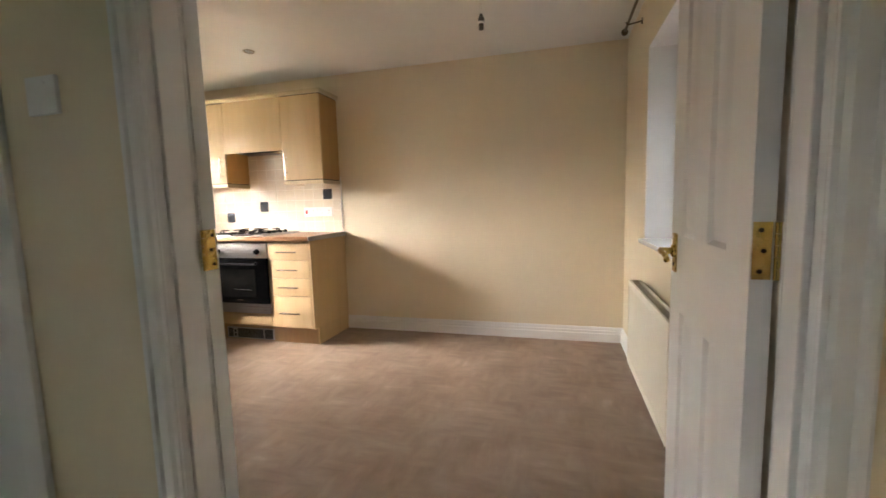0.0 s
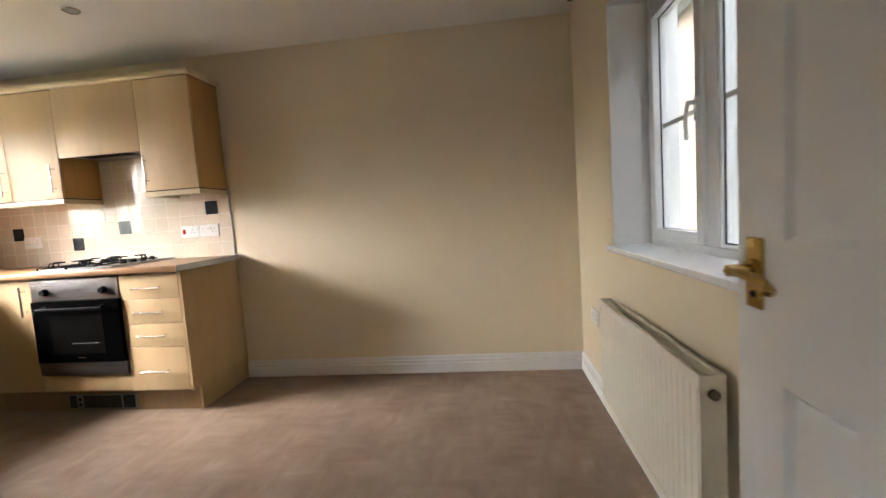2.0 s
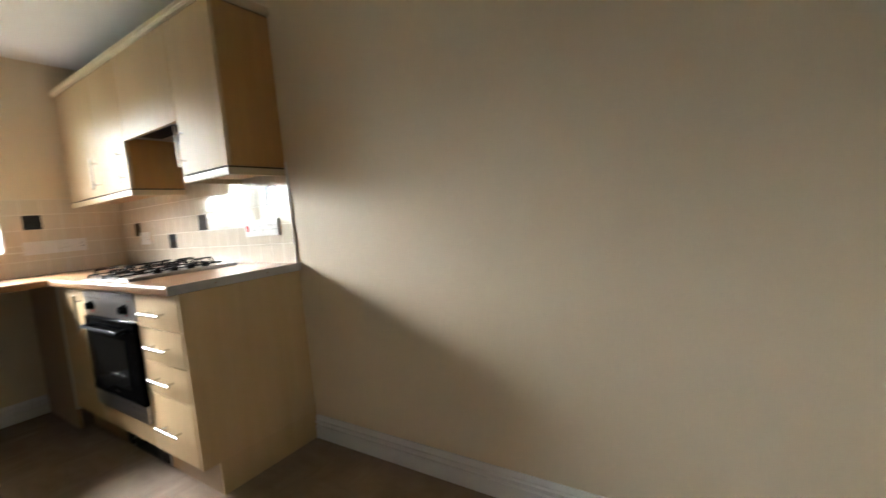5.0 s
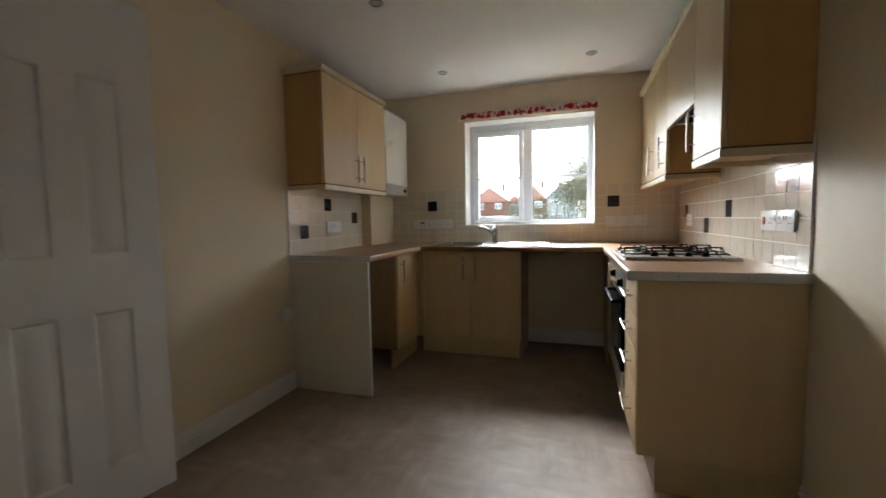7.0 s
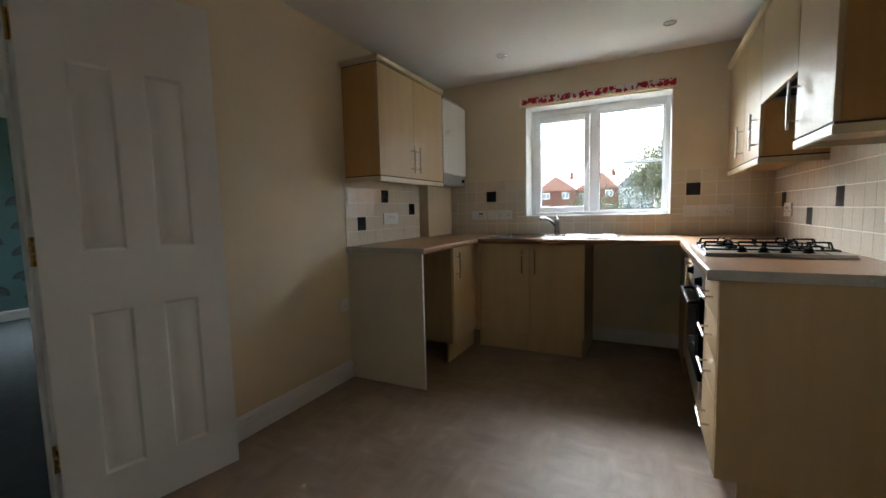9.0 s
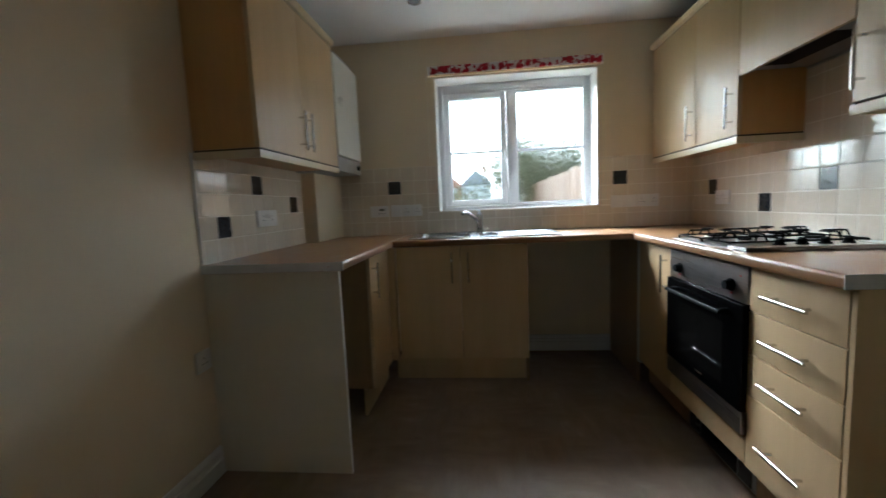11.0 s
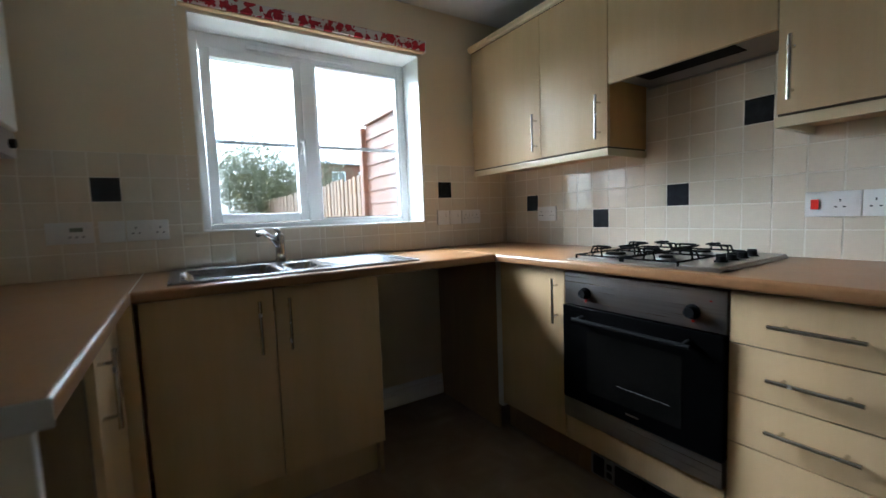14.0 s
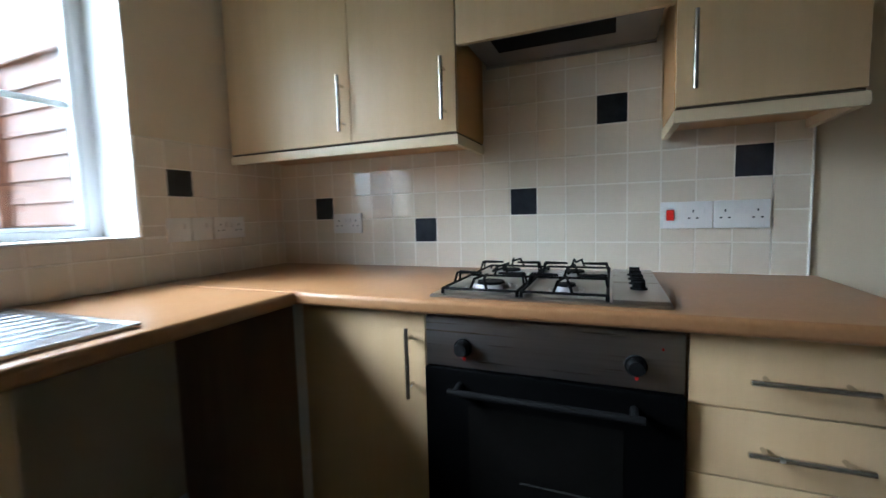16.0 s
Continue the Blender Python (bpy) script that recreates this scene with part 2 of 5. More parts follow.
def vinyl_material():
    """Sheet vinyl: short flecks that run both ways in patches, over a warm taupe ground."""
    m = bpy.data.materials.new("mottled_beige_vinyl")
    m.use_nodes = True
    n, l = m.node_tree.nodes, m.node_tree.links
    p = n["Principled BSDF"]
    geo = n.new("ShaderNodeNewGeometry")

    def nz(scale, detail, stretch=(1, 1, 1)):
        mp, t = n.new("ShaderNodeMapping"), n.new("ShaderNodeTexNoise")
        mp.inputs["Scale"].default_value = stretch
        t.inputs["Scale"].default_value, t.inputs["Detail"].default_value = scale, detail
        l.new(geo.outputs["Position"], mp.inputs["Vector"])
        l.new(mp.outputs["Vector"], t.inputs["Vector"])
        return t.outputs["Fac"]

    def mix(f, a, b):
        x = n.new("ShaderNodeMix")
        if isinstance(f, float):
            x.inputs["Factor"].default_value = f
        else:
            l.new(f, x.inputs["Factor"])
        l.new(a, x.inputs["A"])
        l.new(b, x.inputs["B"])
        return x.outputs["Result"]
    pick = n.new("ShaderNodeMapRange")
    pick.inputs["From Min"].default_value, pick.inputs["From Max"].default_value = 0.44, 0.56
    l.new(nz(5.0, 1), pick.inputs["Value"])
    fleck = mix(pick.outputs["Result"], nz(17, 6, (1, 0.30, 1)), nz(17, 6, (0.30, 1, 1)))
    tone = mix(0.55, fleck, nz(3.4, 6))
    ramp = n.new("ShaderNodeValToRGB")
    e = ramp.color_ramp.elements
    e[0].position, e[0].color = 0.34, (0.20, 0.135, 0.092, 1)
    e[1].position, e[1].color = 0.66, (0.37, 0.28, 0.21, 1)
    x = e.new(0.60)
    x.color = (0.315, 0.23, 0.168, 1)
    l.new(tone, ramp.inputs["Fac"])
    l.new(ramp.outputs["Color"], p.inputs["Base Color"])
    rr = n.new("ShaderNodeMapRange")
    rr.inputs["To Min"].default_value, rr.inputs["To Max"].default_value = 0.46, 0.64
    l.new(tone, rr.inputs["Value"])
    l.new(rr.outputs["Result"], p.inputs["Roughness"])
    bp = n.new("ShaderNodeBump")
    bp.inputs["Strength"].default_value, bp.inputs["Distance"].default_value = 0.12, 0.002
    l.new(fleck, bp.inputs["Height"])
    l.new(bp.outputs["Normal"], p.inputs["Normal"])
    return m


M["vinyl"] = vinyl_material()


# ---------------------------------------------------------------- mesh helpers
def boxes(*bs, bevel=0.0, seg=1):
    """A bmesh of boxes (x0, x1, y0, y1, z0, z1), bevelled."""
    bm = bmesh.new()
    for x0, x1, y0, y1, z0, z1 in bs:
        bmesh.ops.create_cube(bm, size=1, matrix=Matrix.Translation(((x0 + x1) / 2, (y0 + y1) / 2, (z0 + z1) / 2)) @ Matrix.Diagonal((x1 - x0, y1 - y0, z1 - z0, 1)))
    if bevel:
        bmesh.ops.bevel(bm, geom=bm.edges[:], offset=bevel, segments=seg, affect="EDGES", profile=0.7)
    return bm


def rod(bm, a, b, r, n=12, r2=None):
    a, b = Vector(a), Vector(b)
    d = b - a
    m = Matrix.Translation((a + b) / 2) @ d.to_track_quat("Z", "Y").to_matrix().to_4x4()
    bmesh.ops.create_cone(bm, cap_ends=True, segments=n, radius1=r, radius2=r if r2 is None else r2, depth=d.length, matrix=m)
    return bm


def ball(bm, c, r, n=10, scale=(1, 1, 1)):
    bmesh.ops.create_uvsphere(bm, u_segments=n, v_segments=max(4, n // 2 + 1), radius=r, matrix=Matrix.Translation(c) @ Matrix.Diagonal((*scale, 1)))
    return bm


def tube(bm, pts, r, n=8):
    """A round bar through points, with round elbows."""
    for a, b in zip(pts, pts[1:]):
        rod(bm, a, b, r, n)
    for c in pts:
        ball(bm, c, r * 1.01, n)
    return bm


def prism(bm, outline, axis, a, b):
    """Extrudes an outline along an axis from a to b; the outline lies in the other two axes, in order."""
    def place(p, h):
        q = list(p)
        q.insert("xyz".index(axis), h)
        return bm.verts.new(q)
    lo, hi = [place(p, a) for p in outline], [place(p, b) for p in outline]
    k = len(outline)
    for i in range(k):
        bm.faces.new((lo[i], lo[(i + 1) % k], hi[(i + 1) % k], hi[i]))
    bm.faces.new(lo[::-1])
    bm.faces.new(hi)
    bmesh.ops.recalc_face_normals(bm, faces=bm.faces[:])
    return bm


def ring(bm, c, r, t, n=24, axis="z"):
    """A thin torus."""
    pts = []
    for i in range(n + 1):
        a = 2 * math.pi * i / n
        u, v = r * math.cos(a), r * math.sin(a)
        pts.append({"z": (c[0] + u, c[1] + v, c[2]), "x": (c[0], c[1] + u, c[2] + v), "y": (c[0] + u, c[1], c[2] + v)}[axis])
    for a, b in zip(pts, pts[1:]):
        rod(bm, a, b, t, 6)
    return bm


BASES = {}


def link_mesh(name, bm, material, at, parent=None, smooth=True):
    bm.transform(Matrix.Translation(-Vector(at)))
    me = bpy.data.meshes.new(name)
    if smooth:
        for f in bm.faces:
            f.smooth = True
        for e in bm.edges:
            e.smooth = len(e.link_faces) == 2 and e.calc_face_angle(0) < 0.6
    bm.to_mesh(me)
    bm.free()
    me.materials.append(M[material])
    ob = new(name, me)
    if parent:
        ob.parent = parent
    else:
        ob.location = at
    BASES[ob.name] = Vector(at)
    return ob


def thing(name, at, label, category, group="", kind=""):
    ob = new(name)
    ob.location = at
    ob.empty_display_size = 0.05
    BASES[ob.name] = Vector(at)
    return tagged(ob, label, category, group, kind)


def part(name, bm, material, parent, label=""):
    ob = link_mesh(name, bm, material, BASES[parent.name], parent)
    return tagged(ob, label) if label else ob


def solid(name, bm, material, at, label, category, kind="", group=""):
    return tagged(link_mesh(name, bm, material, at), label, category, group, kind)


# ---------------------------------------------------------------- shell of the place
CEIL, XE, YS = 2.31, 4.41, -2.64
WIN_W = (-1.795, -0.652, 1.072, 2.028)      # y0, y1, z0, z1 of the garden window
WIN_E = (-1.89, -0.765, 0.892, 1.985)     # of the side window
DOOR = (3.072, 4.272, 2.02)                # x0, x1, head of the double doorway
LY, LX = -7.35, 0.0                      # far and west walls of the lounge


def st(name, bm, material, label, category="wall"):
    return solid(name, bm, material, (0, 0, 0), label, category, "structure")


st("floor", boxes((0, XE, YS - 0.04, 0, -0.06, 0)), "vinyl", "mottled beige-brown sheet vinyl kitchen floor", "floor")
st("floor_lounge", boxes((LX, XE, LY, YS - 0.04, -0.06, 0.006)), "carpet", "dark teal fitted carpet in the adjoining room", "floor")
st("ceiling", boxes((-0.30, XE + 0.30, LY - 0.1, 0.1, CEIL, CEIL + 0.12)), "ceiling", "plain white painted plaster ceiling", "ceiling")
wall_north = st("wall_north", boxes((-0.30, XE + 0.30, 0, 0.12, -0.06, CEIL)), "wall", "cream painted kitchen wall behind the hob")
y0, y1, z0, z1 = WIN_W
wall_west = st("wall_west", boxes((-0.30, 0, LY + 0.8, y0, -0.06, CEIL), (-0.30, 0, y1, 0, -0.06, CEIL), (-0.30, 0, y0, y1, -0.06, z0), (-0.30, 0, y0, y1, z1, CEIL)), "wall",
               "cream painted wall with the garden window")
y0, y1, z0, z1 = WIN_E
st("wall_east", boxes((XE, XE + 0.30, LY, y0, -0.06, CEIL), (XE, XE + 0.30, y1, 0, -0.06, CEIL), (XE, XE + 0.30, y0, y1, -0.06, z0), (XE, XE + 0.30, y0, y1, z1, CEIL)), "wall",
   "cream painted wall with the side window")
x0, x1, zh = DOOR
wall_south = st("wall_south", boxes((0, x0 - 0.03, YS - 0.1, YS, 0, CEIL), (x1 + 0.03, XE, YS - 0.1, YS, 0, CEIL), (x0 - 0.03, x1 + 0.03, YS - 0.1, YS, zh + 0.03, CEIL)), "wall",
                "cream painted partition with a double doorway")
st("wall_lounge_far", boxes((-0.30, XE + 0.30, LY - 0.1, LY, -0.06, CEIL)), "paper", "teal wallpapered far wall of the lounge")
# unseen opening added near the far end of the lounge west wall, to light the lounge
st("wall_lounge_west", boxes((-0.3, 0, LY, LY + 0.8, -0.06, 1.15), (-0.3, 0, LY, LY + 0.8, 1.9, CEIL)), "wall", "unseen cream wall with an opening added to let daylight in")


def skirting(name, x0, x1, y0, y1, face):
    """A skirting board with a stepped ogee top; face: the side that shows."""
    t, h = 0.018, 0.12
    prof = [(0, 0), (t, 0), (t, 0.066), (t * 0.5, 0.069), (t * 0.5, 0.077), (t * 0.95, 0.080), (t * 0.95, 0.091), (t * 0.45, 0.094), (t * 0.45, 0.101), (t * 0.8, 0.104), (t * 0.6, 0.113), (t * 0.35, h), (0, h)]
    bm = bmesh.new()
    if face in "+y-y":
        s = 1 if face == "+y" else -1
        prism(bm, [(y0 + s * a, b) for a, b in prof], "x", x0, x1)
    else:
        s = 1 if face == "+x" else -1
        prism(bm, [(x0 + s * a, b) for a, b in prof], "y", y0, y1)
    return st(name, bm, "gloss", "white gloss painted moulded skirting board", "skirting board")


skirting("baseboard_north", 2.006, XE, 0, 0, "-y")
skirting("baseboard_east", XE, XE, YS, -0.018, "-x")
skirting("baseboard_south", 1.49, 2.999, YS, YS, "+y")
skirting("baseboard_west", 0, 0, -1.22, -0.56, "+x")
skirting("baseboard_lounge", 0, XE, LY, LY, "+y")


# ---------------------------------------------------------------- double doorway
def architrave(name, x0, x1, y, side):
    """Moulded casing round the doorway, on one face of the partition."""
    w, s = 0.072, side
    prof = [(0, 0), (w, 0), (w, 0.010), (w * 0.86, 0.018), (w * 0.70, 0.018), (w * 0.62, 0.012), (w * 0.40, 0.016), (w * 0.22, 0.016), (w * 0.12, 0.009), (0, 0.008)]
    frame_ob = thing(name, ((x0 + x1) / 2, y, 0), "white gloss painted moulded door surround", "door frame", kind="structure")
    bm = prism(bmesh.new(), [(x0 - a, y + s * b) for a, b in prof], "z", 0, zh + w)
    part("casing", bm, "gloss", frame_ob)
    bm = prism(bmesh.new(), [(x1 + a, y + s * b) for a, b in prof], "z", 0, zh + w)
    part("casing", bm, "gloss", frame_ob)
    bm = prism(bmesh.new(), [(y + s * b, zh + a) for a, b in prof], "x", x0, x1)
    part("casing", bm, "gloss", frame_ob)
    return frame_ob


fr = architrave("door_frame_lounge", x0, x1, YS - 0.1, -1)
part("lining", boxes((x0 - 0.03, x0, YS - 0.1, YS, 0, zh), bevel=0.002), "gloss", fr)
part("lining", boxes((x1, x1 + 0.03, YS - 0.1, YS, 0, zh), bevel=0.002), "gloss", fr)
part("lining", boxes((x0 - 0.03, x1 + 0.03, YS - 0.1, YS, zh, zh + 0.03), bevel=0.002), "gloss", fr)
part("stop", boxes((x0, x0 + 0.012, YS - 0.08, YS - 0.042, 0, zh), bevel=0.002), "gloss", fr)
part("stop", boxes((x1 - 0.012, x1, YS - 0.08, YS - 0.042, 0, zh), bevel=0.002), "gloss", fr)
architrave("door_frame_kitchen", x0, x1, YS, 1)
st("threshold", boxes((x0, x1, YS - 0.06, YS - 0.015, 0, 0.008), bevel=0.003), "alu", "metal floor bar in the doorway", "threshold")

LEAF_H, LEAF_T = 1.995, 0.035


def door_leaf(name, m, label, handle, w, inner):
    """A moulded panel door leaf, hinged at its local origin; it runs along +x, its faces look along y; inner: the side of the knuckles."""
    leaf = new(name)
    leaf.matrix_world = m
    tagged(leaf, label, "door", "pair of double doors")
    h, t = LEAF_H, LEAF_T
    BASES[leaf.name] = Vector((0, 0, 0))
    cols = [(0.2 * w, 0.415 * w), (0.585 * w, 0.8 * w)]
    rows = [(0.19, 0.80), (1.02, 1.68)]
    xs = sorted({0, w, *[v for c in cols for v in c]})
    zs = sorted({0.008, h, *[v for r in rows for v in r]})
    bm = bmesh.new()
    for side in (-1, 1):
        grid = {(i, k): bm.verts.new((x, side * t / 2, z)) for i, x in enumerate(xs) for k, z in enumerate(zs)}
        for i in range(len(xs) - 1):
            for k in range(len(zs) - 1):
                vs = [grid[i, k], grid[i + 1, k], grid[i + 1, k + 1], grid[i, k + 1]]
                if (xs[i], xs[i + 1]) in cols and (zs[k], zs[k + 1]) in rows:
                    # moulded recess with a raised field
                    prev = vs
                    for inset, depth in ((0.010, 0.010), (0.018, 0.010), (0.034, 0.002)):
                        xa, xb, za, zb = xs[i] + inset, xs[i + 1] - inset, zs[k] + inset, zs[k + 1] - inset
                        cur = [bm.verts.new((x, side * (t / 2 - depth), z)) for x, z in ((xa, za), (xb, za), (xb, zb), (xa, zb))]
                        for a in range(4):
                            bm.faces.new((prev[a], prev[(a + 1) % 4], cur[(a + 1) % 4], cur[a]))
                        prev = cur
                    bm.faces.new(prev)
                else:
                    bm.faces.new(vs)
    bmesh.ops.recalc_face_normals(bm, faces=bm.faces[:])
    z0, z1 = zs[0], zs[-1]
    for a, b in (((0, z0), (w, z0)), ((w, z0), (w, z1)), ((w, z1), (0, z1)), ((0, z1), (0, z0))):
        vs = [bm.verts.new((p[0], s * t / 2, p[1])) for p, s in ((a, -1), (b, -1), (b, 1), (a, 1))]
        bm.faces.new(vs)
    bmesh.ops.remove_doubles(bm, verts=bm.verts[:], dist=0.0005)
    bmesh.ops.recalc_face_normals(bm, faces=bm.faces[:])
    part("panel", bm, "gloss", leaf)
    kx, ky = -0.006, inner * (t / 2 + 0.003)
    for z in (0.30, 1.032, 1.764):
        bm = boxes((-0.0025, 0.0, -t / 2 + 0.004, t / 2 - 0.002, z - 0.05, z + 0.05), bevel=0.0008)
        hinge = part("hinge", bm, "brass", leaf, "small brass butt hinge")
        for i in range(5):
            za = z - 0.05 + i * 0.02
            part("knuckle", rod(bmesh.new(), (kx, ky, za + 0.0006), (kx, ky, za + 0.0194), 0.0062, 12), "brass", hinge)
        for dz in (-0.036, 0, 0.036):
            u = -inner * 0.004 if dz else inner * 0.001
            part("screw", rod(bmesh.new(), (-0.0022, u, z + dz), (-0.0032, u, z + dz), 0.0042, 10), "seam", hinge)
    if handle:
        for s in (-1, 1):
            y = s * t / 2
            hb = boxes((w - 0.075, w - 0.033, min(y, y + s * 0.006), max(y, y + s * 0.006), 0.908, 1.024), bevel=0.004, seg=2)
            plate = part("handle_plate", hb, "brass", leaf, "worn brass lever handle plate")
            hb = rod(bmesh.new(), (w - 0.054, y + s * 0.004, 0.971), (w - 0.054, y + s * 0.045, 0.971), 0.010, 12)
            rod(hb, (w - 0.054, y + s * 0.004, 0.971), (w - 0.054, y + s * 0.012, 0.971), 0.018, 16)
            tube(hb, [(w - 0.054, y + s * 0.042, 0.971), (w - 0.10, y + s * 0.046, 0.974), (w - 0.145, y + s * 0.044, 0.966), (w - 0.165, y + s * 0.046, 0.958)], 0.008, 10)
            part("lever", hb, "brass", plate)
            part("keyhole", rod(bmesh.new(), (w - 0.054, y + s * 0.004, 0.931), (w - 0.054, y + s * 0.0075, 0.931), 0.006, 10), "hole", plate)
    return leaf


# west leaf folded back along the partition, east leaf standing square into the room
door_leaf("door_leaf", pose(3.084, -2.619, 0, 0, 0, 168), "white painted panelled door leaf folded back against the wall", False, 0.595, 1)
door_leaf("door_leaf", pose(4.2505, -2.618, 0, 0, 0, 88), "open white panelled door leaf with brass lever handle", True, 0.595, -1)


# ---------------------------------------------------------------- windows
def bar_frame(y0, y1, z0, z1, x0, x1, w):
    """Four bars of a frame, mitre-free, butted end to end."""
    return [(x0, x1, y0, y0 + w, z0, z1), (x0, x1, y1 - w, y1, z0, z1), (x0, x1, y0 + w, y1 - w, z0, z0 + w), (x0, x1, y0 + w, y1 - w, z1 - w, z1)]


def window(name, win, xi, xo, split, opener, label, handle_y, bar_z):
    """A two-light plastic window between xi (room side) and xo; opener: 0 or 1, the light that has a sash."""
    y0, y1, z0, z1 = win
    s = 1 if xi > xo else -1          # towards the room
    lo, hi = min(xi, xo), max(xi, xo)
    w_ob = thing(name, ((lo + hi) / 2, (y0 + y1) / 2, z0), label, "window", kind="structure")
    bars = [(lo, hi, y0, y0 + 0.042, z0, z1), (lo, hi, y1 - 0.042, y1, z0, z1), (lo, hi, y0 + 0.042, y1 - 0.042, z0, z0 + 0.03), (lo, hi, y0 + 0.042, y1 - 0.042, z1 - 0.066, z1),
            (lo, hi, split - 0.034, split + 0.034, z0 + 0.03, z1 - 0.066)]
    for b in bars:
        part("frame_bar", boxes(b, bevel=0.006, seg=2), "upvc", w_ob)
    lights = [(y0 + 0.042, split - 0.034), (split + 0.034, y1 - 0.042)]
    for i, (a, b) in enumerate(lights):
        za, zb = z0 + 0.03, z1 - 0.066
        if i == opener:
            sash = part("sash", boxes(*bar_frame(a + 0.003, b - 0.003, za + 0.003, zb - 0.003, xi - s * 0.05 if s > 0 else xi - 0.012, xi + 0.012 if s > 0 else xi + 0.05, 0.045), bevel=0.006, seg=2), "upvc", w_ob)
            ga, gb, gza, gzb, owner = a + 0.046, b - 0.046, za + 0.046, zb - 0.046, sash
        else:
            bead = part("glazing_bead", boxes(*bar_frame(a, b, za, zb, min(xi - s * 0.03, xi - s * 0.005), max(xi - s * 0.03, xi - s * 0.005), 0.014), bevel=0.003), "upvc", w_ob)
            ga, gb, gza, gzb, owner = a + 0.013, b - 0.013, za + 0.013, zb - 0.013, bead
        for off in (0.018, 0.038):
            gx = xi - s * off
            pane = part("pane", boxes((gx - 0.002, gx + 0.002, ga - 0.006, gb + 0.006, gza - 0.006, gzb + 0.006)), "glass", owner)
            pane.visible_shadow = False
        gx = xi - s * 0.028
        part("glazing_bar", boxes((gx - 0.006, gx + 0.006, ga, gb, bar_z - 0.009, bar_z + 0.009)), "upvc", owner)
        part("gasket", boxes(*bar_frame(ga - 0.001, gb + 0.001, gza - 0.001, gzb + 0.001, gx - 0.013, gx - 0.0075, 0.005)), "hole", owner)
    hx = xi + s * 0.012
    bm = boxes((min(hx, hx + s * 0.012), max(hx, hx + s * 0.012), handle_y - 0.014, handle_y + 0.014, bar_z - 0.05, bar_z + 0.03), bevel=0.004, seg=2)
    tube(bm, [(hx + s * 0.01, handle_y, bar_z + 0.01), (hx + s * 0.035, handle_y, bar_z + 0.012), (hx + s * 0.045, handle_y, bar_z - 0.03), (hx + s * 0.042, handle_y, bar_z - 0.11)], 0.008, 8)
    part("window_handle", bm, "upvc", w_ob, "white plastic window handle")
    part("trickle_vent", boxes((min(xi, xi + s * 0.015), max(xi, xi + s * 0.015), split - 0.30, split + 0.25, z1 - 0.05, z1 - 0.026), bevel=0.003), "upvc", w_ob)
    return w_ob


window("window_1", WIN_W, -0.19, -0.255, -1.241, 0, "white plastic two-light window above the sink", -1.290, 1.515)
window("window_2", WIN_E, XE + 0.17, XE + 0.235, -1.295, 1, "white plastic two-light side window", -1.24, 1.412)
y0, y1, z0, z1 = WIN_W


def reveal(name, at, bs):
    ob = thing(name, at, "white painted window reveal", "window reveal", kind="structure")
    for b in bs:
        part("reveal_board", boxes(b), "gloss", ob)
    return ob


reveal("reveal_west", (-0.1, y0, z0), [(-0.19, 0.002, y0, y1, z0 - 0.003, z0 + 0.004), (-0.19, 0.001, y0 - 0.003, y0 + 0.003, z0, z1), (-0.19, 0.001, y1 - 0.003, y1 + 0.003, z0, z1),
                                       (-0.19, 0.001, y0, y1, z1 - 0.003, z1 + 0.003)])
y0, y1, z0, z1 = WIN_E
reveal("reveal_east", (XE + 0.1, y0, z0), [(XE - 0.001, XE + 0.17, y0 - 0.003, y0 + 0.003, z0, z1), (XE - 0.001, XE + 0.17, y1 - 0.003, y1 + 0.003, z0, z1), (XE - 0.001, XE + 0.17, y0, y1, z1 - 0.003, z1 + 0.003),
                                           (XE + 0.2355, XE + 0.302, y1 - 0.003, y1 + 0.003, z0, z1), (XE + 0.2355, XE + 0.302, y0 - 0.003, y0 + 0.003, z0, z1)])
st("sill_east", boxes((XE - 0.03, XE + 0.17, y0 - 0.04, y1 + 0.03, z0 - 0.022, z0 + 0.003), bevel=0.008, seg=3), "sill_gloss", "white glossy painted window board", "window sill")

# pelmet strip of poppy fabric above the garden window
blind = thing("rolled_blind", (0.03, -1.22, 2.035), "rolled-up red poppy print fabric blind above the window", "blind")
part("fabric_roll", boxes((0.008, 0.060, -1.826, -0.632, 2.0415, 2.096), bevel=0.010, seg=3), "poppy", blind)
part("bottom_bar", boxes((0.020, 0.052, -1.826, -0.632, 2.034, 2.041), bevel=0.003), "maple", blind)
for y in (-1.832, -0.626):
    part("bracket", boxes((0.0, 0.05, y - 0.003, y + 0.003, 2.04, 2.10)), "plastic", blind)
bm = bmesh.new()
for k in range(40):
    ball(bm, (0.05, -1.845, 2.04 - 0.02 * k), 0.0035, 6)
tagged(part("pull_chain", bm, "plastic", blind), kind="stuff")


# ---------------------------------------------------------------- fitted units
def bar_handle(owner, c, along, out, length=0.19, gap=0.128):
    """A satin bar handle with two posts; along and out are axis names with sign."""
    ax = {"x": Vector((1, 0, 0)), "y": Vector((0, 1, 0)), "z": Vector((0, 0, 1))}
    a = ax[along]
    o = ax[out[1]] * (1 if out[0] == "+" else -1)
    c = Vector(c) + o * 0.034
    bm = rod(bmesh.new(), c - a * length / 2, c + a * length / 2, 0.006, 14)
    for s in (-1, 1):
        p = c + a * gap / 2 * s
        rod(bm, p, p - o * 0.034, 0.0045, 10)
    bmesh.ops.bevel(bm, geom=[e for e in bm.edges if e.calc_face_angle(0) > 1.2], offset=0.0008, segments=1, affect="EDGES")
    return part("handle", bm, "nickel", owner, "satin nickel bar handle")


